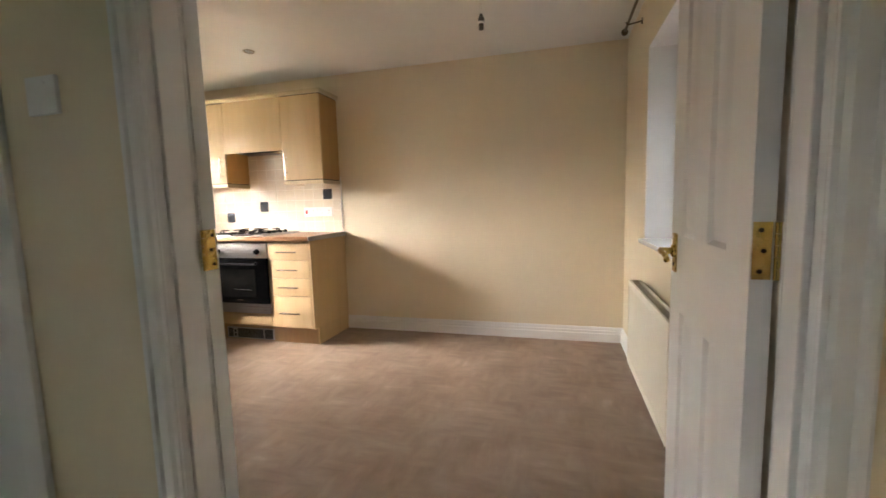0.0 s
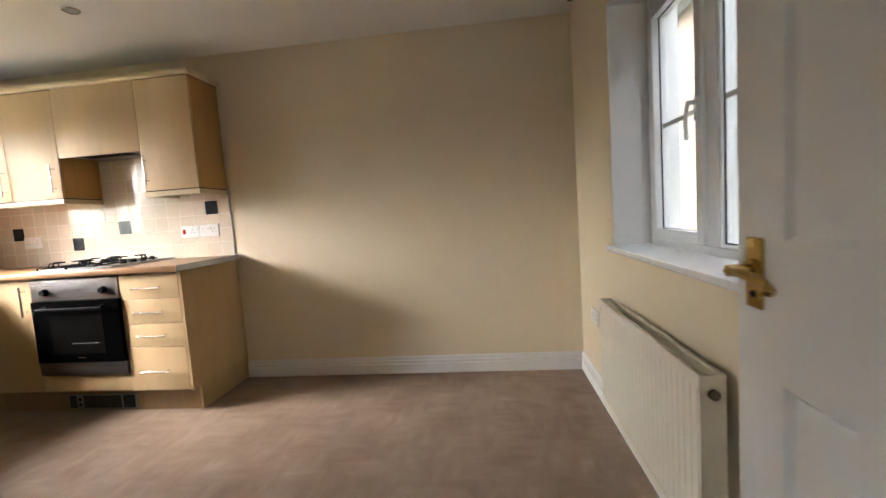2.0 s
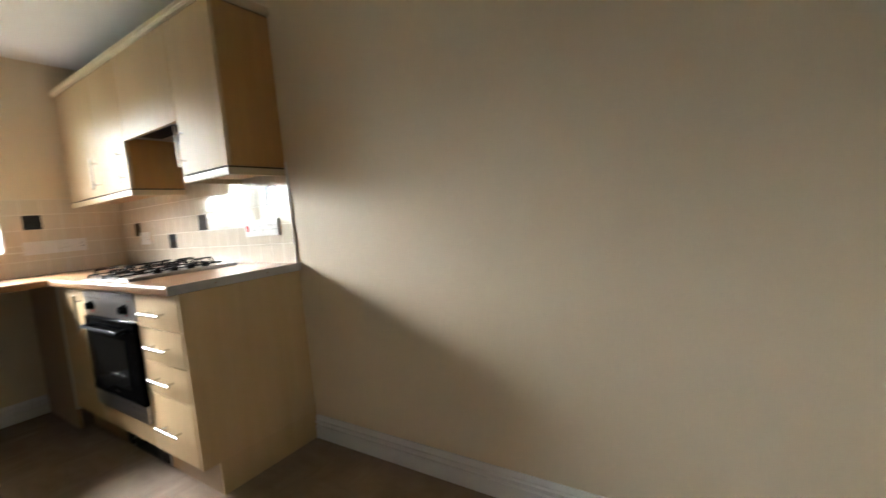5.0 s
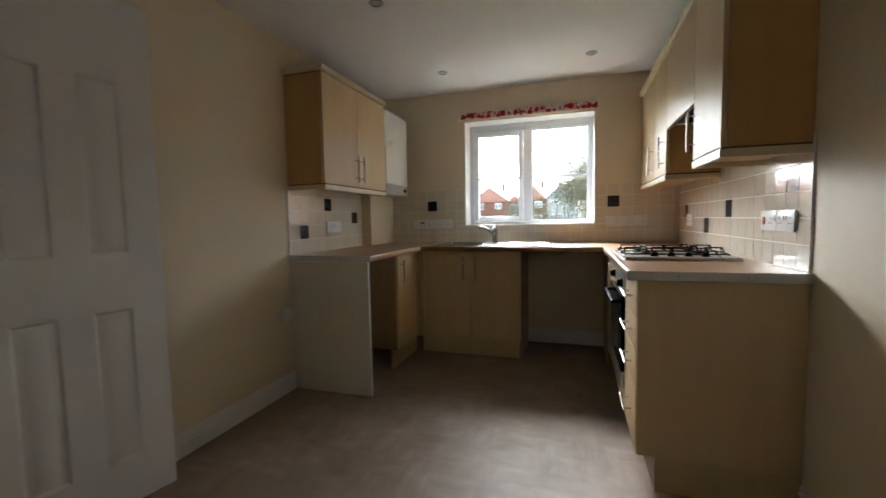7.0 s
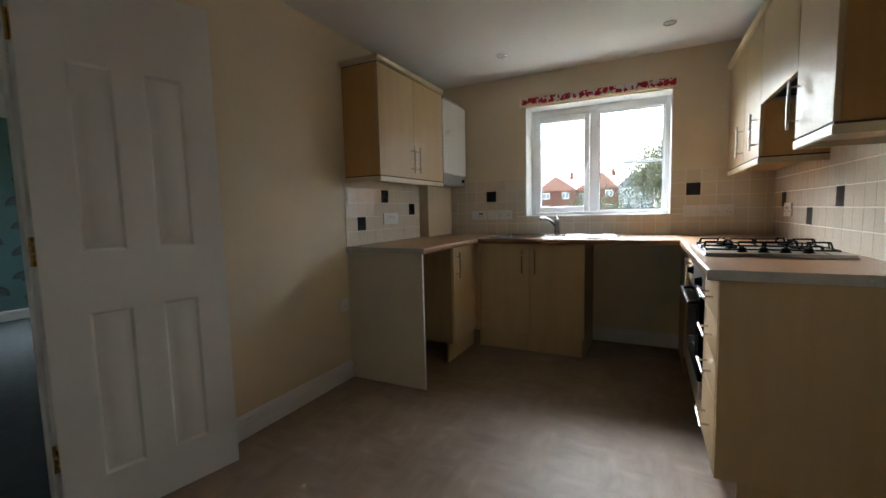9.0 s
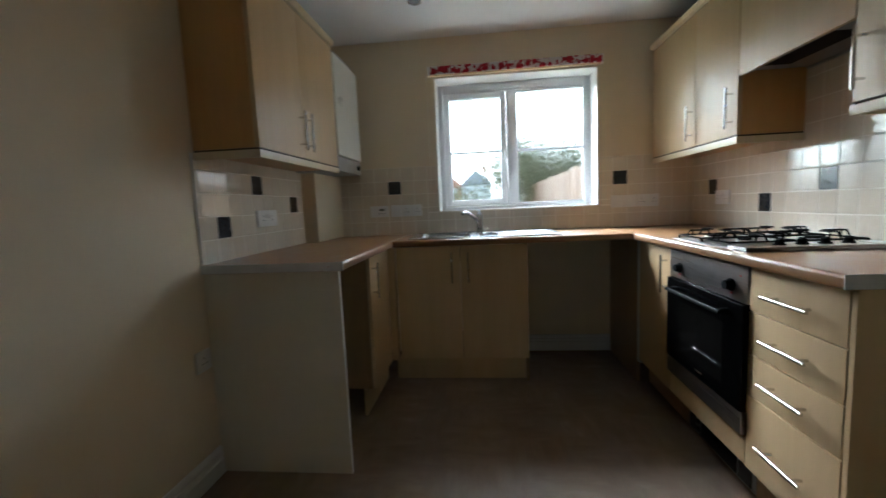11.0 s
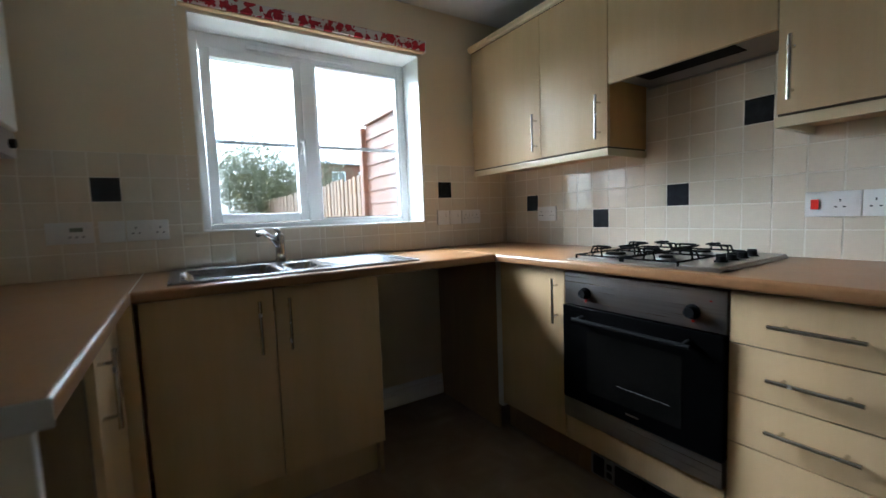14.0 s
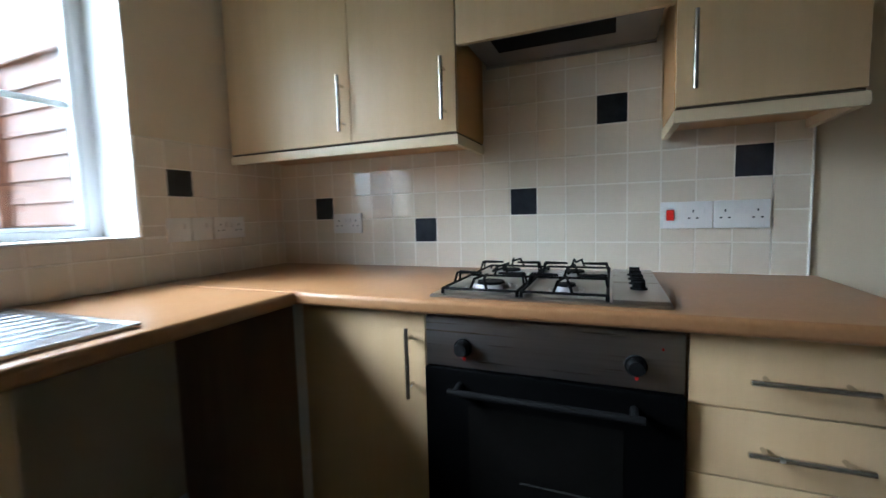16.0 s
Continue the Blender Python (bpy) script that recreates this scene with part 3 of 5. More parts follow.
def slab(unit, name, b, mat="maple", seam=True):
    return part(name, boxes(b, bevel=0.0015, seg=2), mat, unit)


YF = -0.57       # door faces of the north run
XF = 0.568       # door faces of the sink run
YFS = YS + 0.57  # door faces of the south run

# north run: corner unit, oven housing, drawers
cu = thing("base_cabinet", (0.5, -0.28, 0), "pale maple-effect corner base cabinet with one door", "kitchen cabinet", "fitted base units")
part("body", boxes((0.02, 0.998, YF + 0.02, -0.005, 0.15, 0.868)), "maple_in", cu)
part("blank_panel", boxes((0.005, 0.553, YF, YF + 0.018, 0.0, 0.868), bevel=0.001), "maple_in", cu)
part("corner_post", boxes((0.556, 0.592, YF - 0.002, YF + 0.03, 0.13, 0.868), bevel=0.002), "enamel", cu)
d = slab(cu, "door", (0.596, 0.996, YF - 0.002, YF + 0.016, 0.155, 0.866))
bar_handle(d, (0.958, YF, 0.735), "z", "-y")
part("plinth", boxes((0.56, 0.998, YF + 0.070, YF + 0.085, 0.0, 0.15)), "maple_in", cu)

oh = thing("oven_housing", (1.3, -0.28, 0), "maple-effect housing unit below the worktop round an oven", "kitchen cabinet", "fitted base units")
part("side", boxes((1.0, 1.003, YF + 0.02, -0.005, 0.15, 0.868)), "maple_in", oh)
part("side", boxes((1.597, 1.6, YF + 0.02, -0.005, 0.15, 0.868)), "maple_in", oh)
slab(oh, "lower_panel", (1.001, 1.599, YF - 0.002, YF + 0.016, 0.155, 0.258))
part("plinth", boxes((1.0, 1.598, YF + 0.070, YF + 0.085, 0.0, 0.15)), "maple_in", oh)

dr = thing("drawer_cabinet", (1.8, -0.28, 0), "pale maple-effect base unit with four drawers", "kitchen cabinet", "fitted base units")
part("body", boxes((1.602, 1.984, YF + 0.02, -0.005, 0.15, 0.868)), "maple_in", dr)
for za, zb, hz in ((0.716, 0.864, 0.784), (0.567, 0.712, 0.638), (0.421, 0.563, 0.494), (0.152, 0.417, 0.277)):
    d = slab(dr, "drawer_front", (1.603, 1.985, YF - 0.002, YF + 0.016, za, zb))
    bar_handle(d, (1.798, YF, hz), "x", "-y")
part("end_panel", boxes((1.987, 2.005, YF, -0.004, 0.146, 0.870), bevel=0.001), "maple", dr)
part("plinth_return", boxes((1.987, 2.003, YF + 0.070, -0.004, 0.0, 0.148), bevel=0.001), "maple", dr)
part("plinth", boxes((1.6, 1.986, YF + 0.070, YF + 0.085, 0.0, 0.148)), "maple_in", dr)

# plinth heater below the oven
ph = thing("plinth_heater", (1.31, -0.52, 0), "grey plinth heater grille below the oven", "heater")
yp = YF + 0.070
part("housing", boxes((1.07, 1.56, yp - 0.008, yp - 0.0005, 0.008, 0.108), bevel=0.003), "greyplastic", ph)
for xa, xb, count in ((1.085, 1.135, 9), (1.185, 1.45, 9), (1.465, 1.545, 9)):
    part("grille_recess", boxes((xa, xb, yp - 0.0095, yp - 0.0085, 0.018, 0.098)), "hole", ph)
    bm = bmesh.new()
    for i in range(count):
        z = 0.022 + i * 0.0085
        bmesh.ops.create_cube(bm, size=1, matrix=Matrix.Translation(((xa + xb) / 2, yp - 0.011, z)) @ Matrix.Diagonal((xb - xa, 0.003, 0.0035, 1)))
    part("slats", bm, "black", ph)
for z in (0.04, 0.075):
    part("switch", boxes((1.148, 1.172, yp - 0.014, yp - 0.008, z - 0.012, z + 0.012), bevel=0.003), "hole", ph)

# sink run
sc = thing("sink_cabinet", (0.3, -1.62, 0), "pale maple-effect double-door cabinet below the sink", "kitchen cabinet", "fitted base units")
part("side", boxes((0.02, XF - 0.02, -1.230, -1.214, 0.0, 0.868)), "maple_in", sc)
part("side", boxes((0.02, XF - 0.02, -2.02, -2.004, 0.15, 0.868)), "maple_in", sc)
part("base", boxes((0.02, XF - 0.02, -2.004, -1.238, 0.15, 0.166)), "maple_in", sc)
d = slab(sc, "door", (XF - 0.018, XF, -2.018, -1.622, 0.155, 0.866))
bar_handle(d, (XF, -1.672, 0.735), "z", "+x")
d = slab(sc, "door", (XF - 0.018, XF, -1.618, -1.212, 0.155, 0.866))
bar_handle(d, (XF, -1.572, 0.735), "z", "+x")
part("plinth", boxes((XF - 0.076, XF - 0.060, -2.06, -1.214, 0.0, 0.152)), "maple", sc)
part("corner_post", boxes((XF - 0.02, XF + 0.02, YFS - 0.0, YFS + 0.04, 0.15, 0.868), bevel=0.002), "maple", sc)

# south run: corner unit and white end panel with an open appliance space
su = thing("base_cabinet", (0.8, -2.35, 0), "pale maple-effect single-door base cabinet", "kitchen cabinet", "fitted base units")
part("body", boxes((0.60, 0.996, YS + 0.005, YFS - 0.02, 0.15, 0.868)), "maple_in", su)
d = slab(su, "door", (0.600, 0.996, YFS - 0.016, YFS + 0.002, 0.155, 0.866))
bar_handle(d, (0.955, YFS, 0.735), "z", "+y")
part("plinth", boxes((0.50, 0.996, YFS - 0.07, YFS - 0.055, 0.0, 0.15)), "maple", su)
ep = thing("end_panel", (1.48, -2.35, 0), "plain off-white end panel holding up the worktop", "end panel")
part("board", boxes((1.470, 1.487, YS + 0.004, YFS + 0.016, 0.0, 0.870), bevel=0.001), "cream_panel", ep)
part("edging", boxes((1.470, 1.487, YFS + 0.0162, YFS + 0.018, 0.0, 0.870)), "plastic", ep)


# worktops with a rounded front edge
def worktop_profile(front, back, s):
    """Outline across the worktop: depth against height; s: sign from back to front."""
    z1, z0, r = 0.910, 0.872, 0.012
    pts = [(back, z0), (back, z1)]
    for i in range(6):
        a = math.pi / 2 * i / 5
        pts.append((front - s * r + s * r * math.sin(a), z1 - r + r * math.cos(a)))
    for i in range(6):
        a = math.pi / 2 * i / 5
        pts.append((front - s * r + s * r * math.cos(a), z0 + r - r * math.sin(a)))
    return pts


wn_ob = thing("worktop", (1.0, -0.3, 0.872), "brown beech-effect laminate worktop along the hob wall", "worktop", "kitchen worktops")
part("slab", prism(bmesh.new(), worktop_profile(-0.612, -0.001, -1), "x", 0.002, 2.015), "worktop", wn_ob)
part("end_strip", boxes((2.0152, 2.018, -0.612, -0.001, 0.8735, 0.9095)), "strip", wn_ob, "pale grey edging strip")
part("screw", rod(bmesh.new(), (2.018, -0.43, 0.892), (2.0195, -0.43, 0.892), 0.004, 8), "nickel", wn_ob)
part("screw", rod(bmesh.new(), (2.018, -0.19, 0.892), (2.0195, -0.19, 0.892), 0.004, 8), "nickel", wn_ob)
# the sink run is cut out round the bowls
w2 = thing("worktop", (0.3, -1.3, 0.872), "brown beech-effect laminate worktop holding the sink", "worktop", "kitchen worktops")
part("front_rail", prism(bmesh.new(), worktop_profile(0.610, 0.52, 1), "y", -2.028, -0.6145), "worktop", w2)
part("slab", boxes((0.001, 0.0899, -2.028, -0.6145, 0.872, 0.910)), "worktop", w2)
part("slab", boxes((0.09, 0.5199, -1.035, -0.6145, 0.872, 0.910)), "worktop", w2)
part("slab", boxes((0.09, 0.5199, -2.028, -1.9, 0.872, 0.910)), "worktop", w2)
w3 = thing("worktop", (0.75, -2.33, 0.872), "brown beech-effect laminate worktop with a metal end strip", "worktop", "kitchen worktops")
part("slab", prism(bmesh.new(), worktop_profile(YS + 0.61, YS + 0.001, 1), "x", 0.002, 1.492), "worktop", w3)
part("end_strip", boxes((1.4922, 1.495, YS + 0.001, YS + 0.61, 0.8735, 0.9095)), "strip", w3, "dull metal edging strip")
part("screw", rod(bmesh.new(), (1.495, YS + 0.55, 0.892), (1.4965, YS + 0.55, 0.892), 0.004, 8), "nickel", w3)
part("joint_strip", boxes((0.02, 0.622, YS + 0.6085, YS + 0.6125, 0.9095, 0.9125), bevel=0.0008), "alu", w3, "aluminium joint strip")
part("joint_strip", boxes((0.02, 0.622, -0.6145, -0.6105, 0.9095, 0.9120), bevel=0.0008), "worktop", wn_ob)

# wall units
ZB, ZT = 1.375, 2.092
YU = -0.292


def wall_unit(name, x0, x1, yb, yf, label, doors, z0=ZB, ends=()):
    """Wall cupboard; yb its back, yf its door faces; doors: (x0, x1, handle x or None)."""
    s = 1 if yf > yb else -1
    u = thing(name, ((x0 + x1) / 2, yb, z0), label, "kitchen cabinet", "fitted wall units")
    ya, yc = sorted((yb + s * 0.003, yf - s * 0.02))
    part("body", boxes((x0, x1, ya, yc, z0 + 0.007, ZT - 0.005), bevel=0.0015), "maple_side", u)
    # dark strips fill the gaps below and above the doors as painted shade
    ga, gb = sorted((yb + s * 0.003, yf - s * 0.005))
    part("base_gap_shade", boxes((x0 + 0.004, x1 - 0.004, ga, gb, z0 - 0.0015, z0 + 0.0065)), "seam", u)
    part("top_gap_shade", boxes((x0 + 0.004, x1 - 0.004, ga, gb, ZT - 0.0045, ZT + 0.0015)), "seam", u)
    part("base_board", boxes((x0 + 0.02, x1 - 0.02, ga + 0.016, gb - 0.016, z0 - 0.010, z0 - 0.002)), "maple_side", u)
    for a, b, h in doors:
        da, db = sorted((yf - s * 0.018, yf))
        d = part("door", boxes((a + 0.0015, b - 0.0015, da, db, z0 + 0.007, ZT - 0.005), bevel=0.002, seg=2), "maple", u)
        if h is not None:
            bar_handle(d, (h, yf, z0 + 0.135), "z", "+y" if s > 0 else "-y")
    return u


def moulding(name, x0, x1, yb, yf, z0, z1, out, ends, label):
    """A light rail or cornice along the front of the wall units, returning at the named ends."""
    s = 1 if yf > yb else -1
    ob = thing(name, ((x0 + x1) / 2, yf, z0), label, "moulding")
    h = z1 - z0
    prof = [(-0.016, 0), (out * 0.5, 0), (out * 0.9, h * 0.25), (out, h * 0.6), (out, h * 0.92), (out * 0.8, h), (-0.016, h)]
    lo, hi = (x0 - (out if "w" in ends else 0)), (x1 + (out if "e" in ends else 0))
    part("front_rail", prism(bmesh.new(), [(yf + s * a, z0 + b) for a, b in prof], "x", lo, hi), "trim_maple", ob)
    for e, x, d in (("w", x0, -1), ("e", x1, 1)):
        if e in ends:
            ya, yc = sorted((yb + s * 0.003, yf - s * 0.0165))
            part("return_rail", prism(bmesh.new(), [(x + d * a, z0 + b) for a, b in prof], "y", ya, yc), "trim_maple", ob)
    return ob


wall_unit("wall_cabinet", 0.03, 1.0, 0, YU, "pale maple-effect two-door wall cupboard", [(0.03, 0.606, 0.580), (0.606, 1.0, 0.962)])
wall_unit("wall_cabinet", 1.602, 1.985, 0, YU, "pale maple-effect single-door wall cupboard", [(1.602, 1.985, 1.642)])
hb = thing("hood_cabinet", (1.3, 0, 1.64), "maple-effect bridging unit hiding a cooker hood", "kitchen cabinet", "fitted wall units")
part("body", boxes((1.002, 1.60, YU + 0.02, -0.003, 1.70, ZT), bevel=0.001), "maple", hb)
part("flap_door", boxes((1.003, 1.599, YU, YU + 0.018, 1.642, ZT - 0.002), bevel=0.002, seg=2), "maple", hb)
ho = thing("cooker_hood", (1.3, -0.1, 1.65), "dark grey integrated cooker hood underside", "cooker hood")
part("casing", boxes((1.02, 1.58, -0.268, -0.01, 1.655, 1.698), bevel=0.004), "hoodgrey", ho)
part("filter", boxes((1.10, 1.46, -0.255, -0.14, 1.6515, 1.6545), bevel=0.001), "matt_black", ho)
part("rear_trim", boxes((1.02, 1.58, -0.022, -0.012, 1.648, 1.655)), "steel", ho)
part("lip", boxes((1.02, 1.58, -0.271, -0.262, 1.645, 1.69), bevel=0.002), "black", ho)
moulding("light_rail", 0.03, 1.0, 0, YU, 1.342, 1.373, 0.003, "e", "pale maple light rail below the wall cupboards")
moulding("light_rail", 1.602, 1.985, 0, YU, 1.342, 1.373, 0.003, "ew", "pale maple light rail below the wall cupboards")
moulding("cornice", 0.03, 1.985, 0, YU, ZT + 0.002, ZT + 0.034, 0.022, "e", "pale maple cornice above the wall cupboards")
XU0, XU1 = 0.565, 1.470
YUS = YS + 0.29
wall_unit("wall_cabinet", XU0, XU1, YS, YUS, "maple-effect two-door wall cupboard beside the boiler", [(XU0, 1.030, 1.003), (1.030, XU1, 1.078)])
moulding("light_rail", XU0, XU1, YS, YUS, 1.342, 1.373, 0.003, "e", "pale maple light rail below the wall cupboard")
moulding("cornice", XU0, XU1, YS, YUS, ZT + 0.002, ZT + 0.034, 0.022, "e", "pale maple cornice above the wall cupboard")

# boiler and its pipe boxing
bo = thing("boiler", (0.36, YS + 0.17, 1.38), "white wall-hung gas boiler with grey control strip", "boiler")
part("casing", boxes((0.085, 0.555, YS + 0.003, YS + 0.295, 1.455, 2.07), bevel=0.014, seg=3), "enamel", bo)
part("control_strip", boxes((0.09, 0.55, YS + 0.003, YS + 0.287, 1.36, 1.452), bevel=0.010, seg=2), "greyplastic", bo)
part("knob", rod(bmesh.new(), (0.16, YS + 0.287, 1.405), (0.16, YS + 0.303, 1.405), 0.016, 16), "hole", bo)
part("flue", rod(bmesh.new(), (0.32, YS + 0.15, 2.07), (0.32, YS + 0.15, 2.14), 0.05, 20), "greyplastic", bo)
part("top_plate", boxes((0.19, 0.53, YS + 0.02, YS + 0.29, 2.07, 2.085), bevel=0.004), "greyplastic", bo)
st("pipe_boxing", boxes((0.002, 0.48, YS, YS + 0.095, 0.911, 1.36), bevel=0.002), "wall", "cream painted pipe boxing below the boiler", "boxing")


# ---------------------------------------------------------------- oven, hob, sink
ov = thing("oven", (1.3, -0.57, 0.26), "built-under electric oven, steel with black glass door", "oven")
YO = YF - 0.004
part("body", boxes((1.004, 1.596, YF + 0.021, -0.05, 0.262, 0.866)), "black", ov)
fascia = part("control_fascia", boxes((1.003, 1.597, YO - 0.002, YF + 0.02, 0.732, 0.860), bevel=0.003, seg=2), "steel", ov)
odoor = part("door", boxes((1.003, 1.597, YO - 0.016, YF + 0.02, 0.345, 0.728), bevel=0.004, seg=2), "blackglass", ov)
part("window", boxes((1.12, 1.48, YO - 0.0172, YO - 0.0155, 0.40, 0.64)), "cavity", odoor)
part("lower_trim", boxes((1.003, 1.597, YO - 0.012, YF + 0.02, 0.262, 0.342), bevel=0.003, seg=2), "steel", ov)
part("maker_mark", boxes((1.285, 1.335, YO - 0.0172, YO - 0.0162, 0.372, 0.378)), "seam", odoor)
bm = rod(bmesh.new(), (1.08, YO - 0.052, 0.685), (1.52, YO - 0.052, 0.685), 0.008, 16)
for x in (1.10, 1.50):
    rod(bm, (x, YO - 0.052, 0.685), (x, YO - 0.015, 0.690), 0.010, 10)
part("handle", bm, "matt_black", odoor)
for x in (1.106, 1.503):
    k = rod(bmesh.new(), (x, YO - 0.002, 0.785), (x, YO - 0.010, 0.785), 0.023, 24)
    rod(k, (x, YO - 0.010, 0.785), (x, YO - 0.030, 0.785), 0.019, 24, 0.016)
    part("knob", k, "matt_black", fascia)
    part("lamp", rod(bmesh.new(), (x + 0.002, YO - 0.0015, 0.756), (x + 0.002, YO - 0.005, 0.756), 0.0048, 10), "red", fascia)
part("lamp", rod(bmesh.new(), (1.555, YO - 0.0015, 0.825), (1.555, YO - 0.004, 0.825), 0.003, 8), "red", fascia)
# fine grey line laid on the door glass in place of the rack's reflection
for z in (0.465,):
    bm = bmesh.new()
    rod(bm, (1.25, YO - 0.0178, z), (1.44, YO - 0.0178, z), 0.0006, 4)
    part("rack_glint", bm, "greyplastic", odoor)

hob = thing("gas_hob", (1.295, -0.32, 0.911), "steel four-burner gas hob with black pan supports", "hob")
part("tray", boxes((1.015, 1.575, -0.575, -0.065, 0.9105, 0.917), bevel=0.003, seg=2), "steel", hob)
part("control_hump", boxes((1.455, 1.570, -0.57, -0.07, 0.916, 0.926), bevel=0.004, seg=2), "steel", hob)
part("well", boxes((1.04, 1.445, -0.55, -0.09, 0.9165, 0.919), bevel=0.001), "steel", hob)
for i, y in enumerate((-0.43, -0.355, -0.28, -0.205)):
    k = rod(bmesh.new(), (1.515, y, 0.925), (1.515, y, 0.930), 0.020, 20)
    rod(k, (1.515, y, 0.930), (1.515, y, 0.945), 0.0155, 20, 0.014)
    bmesh.ops.create_cube(k, size=1, matrix=Matrix.Translation((1.515, y, 0.947)) @ Matrix.Diagonal((0.028, 0.006, 0.008, 1)))
    part("knob", k, "matt_black", hob)
for x, y, r in ((1.145, -0.445, 0.045), (1.145, -0.195, 0.036), (1.345, -0.445, 0.028), (1.345, -0.195, 0.036)):
    part("drip_ring", ring(bmesh.new(), (x, y, 0.9195), r * 1.55, 0.0022, 28), "alu", hob)
    b = rod(bmesh.new(), (x, y, 0.918), (x, y, 0.930), r * 1.15, 28, r)
    burner = part("burner", b, "greyplastic", hob)
    cap = rod(bmesh.new(), (x, y, 0.930), (x, y, 0.937), r * 0.86, 28, r * 0.80)
    part("burner_cap", cap, "matt_black", burner)
for xa, xb in ((1.045, 1.240), (1.250, 1.445)):
    bm = bmesh.new()
    ya, yb, lo, z = -0.555, -0.085, 0.931, 0.958
    ym = (ya + yb) / 2
    xm = (xa + xb) / 2
    tube(bm, [(xa, ya, lo), (xb, ya, lo), (xb, yb, lo), (xa, yb, lo), (xa, ya, lo)], 0.0036)
    tube(bm, [(xa, ym, lo), (xb, ym, lo)], 0.0036)
    for yc in (-0.445, -0.195):
        for s, edge in ((1, xb), (-1, xa)):
            tube(bm, [(edge, yc - 0.022, lo), (edge - s * 0.006, yc - 0.012, z), (xm + s * 0.026, yc, z), (edge - s * 0.006, yc + 0.012, z), (edge, yc + 0.022, lo)], 0.0034)
        for s, lim in ((-1, (ya if yc < ym else ym)), (1, (ym if yc < ym else yb))):
            tube(bm, [(xm - 0.022, lim, lo), (xm - 0.012, lim - s * 0.006, z), (xm, yc + s * 0.028, z), (xm + 0.012, lim - s * 0.006, z), (xm + 0.022, lim, lo)], 0.0034)
    for x in (xa, xb):
        for y in (ya, yb):
            rod(bm, (x, y, lo), (x, y, 0.917), 0.0045, 8)
    part("pan_support", bm, "matt_black", hob, "black wire pan support")

SX0, SX1, SY0, SY1, SZ = 0.07, 0.56, -1.935, -1.005, 0.9175
sk = thing("sink", (0.31, -1.47, 0.912), "stainless steel one-and-a-half bowl inset sink with drainer", "sink")


def bowl(bm, x0, x1, y0, y1, depth, z):
    """A rounded open bowl hanging from z."""
    def loop(inset, zz, r):
        pts = []
        for cx, cy, a0 in ((x1 - inset - r, y1 - inset - r, 0), (x0 + inset + r, y1 - inset - r, 90), (x0 + inset + r, y0 + inset + r, 180), (x1 - inset - r, y0 + inset + r, 270)):
            for i in range(6):
                a = radians(a0 + 18 * i)
                pts.append(bm.verts.new((cx + r * math.cos(a), cy + r * math.sin(a), zz)))
        return pts
    loops = [loop(-0.008, z, 0.05), loop(0.0, z - 0.003, 0.045), loop(0.006, z - 0.02, 0.045), loop(0.012, z - depth * 0.85, 0.045), loop(0.03, z - depth, 0.04)]
    for a, b in zip(loops, loops[1:]):
        for i in range(len(a)):
            j = (i + 1) % len(a)
            bm.faces.new((a[i], a[j], b[j], b[i]))
    bm.faces.new(loops[-1])
    return loops[0]


bm = bmesh.new()
SB = [(0.14, 0.51, -1.90, -1.56, 0.155), (0.17, 0.47, -1.52, -1.375, 0.09)]
for b in SB:
    bowl(bm, b[0], b[1], b[2], b[3], b[4], SZ)
bmesh.ops.recalc_face_normals(bm, faces=bm.faces[:])
part("basin", bm, "sinksteel", sk)
# flat deck round the bowls, in strips
deck = [(SX0, SX1, SY0, SB[0][2] - 0.006), (SX0, SB[0][0] - 0.006, SB[0][2] - 0.006, SB[0][3] + 0.006), (SB[0][1] + 0.006, SX1, SB[0][2] - 0.006, SB[0][3] + 0.006),
        (SX0, SX1, SB[0][3] + 0.006, SB[1][2] - 0.006), (SX0, SB[1][0] - 0.006, SB[1][2] - 0.006, SB[1][3] + 0.006), (SB[1][1] + 0.006, SX1, SB[1][2] - 0.006, SB[1][3] + 0.006),
        (SX0, SX1, SB[1][3] + 0.006, SY1)]
part("deck", boxes(*[(a, b, c, d, SZ - 0.003, SZ) for a, b, c, d in deck]), "sinksteel", sk)
bm = boxes((SX0, SX1, SY0 - 0.001, SY0 + 0.012, 0.9105, SZ + 0.002), (SX0, SX1, SY1 - 0.012, SY1 + 0.001, 0.9105, SZ + 0.002), (SX0 - 0.001, SX0 + 0.012, SY0 + 0.012, SY1 - 0.012, 0.9105, SZ + 0.002),
           (SX1 - 0.012, SX1 + 0.001, SY0 + 0.012, SY1 - 0.012, 0.9105, SZ + 0.002), bevel=0.0018, seg=2)
part("rim", bm, "sinksteel", sk)
bm = bmesh.new()
for i in range(8):
    x = 0.145 + i * 0.048
    rod(bm, (x, -1.335, SZ - 0.0065), (x, -1.045, SZ - 0.0065), 0.0095, 10)
    for y in (-1.335, -1.045):
        ball(bm, (x, y, SZ - 0.0065), 0.0095, 10)
part("drainer_ribs", bm, "sinksteel", sk)
for x, y, zz in ((0.325, -1.73, SZ - 0.153), (0.32, -1.447, SZ - 0.088)):
    part("waste", rod(bmesh.new(), (x, y, zz), (x, y, zz + 0.003), 0.04, 24), "chrome", sk)

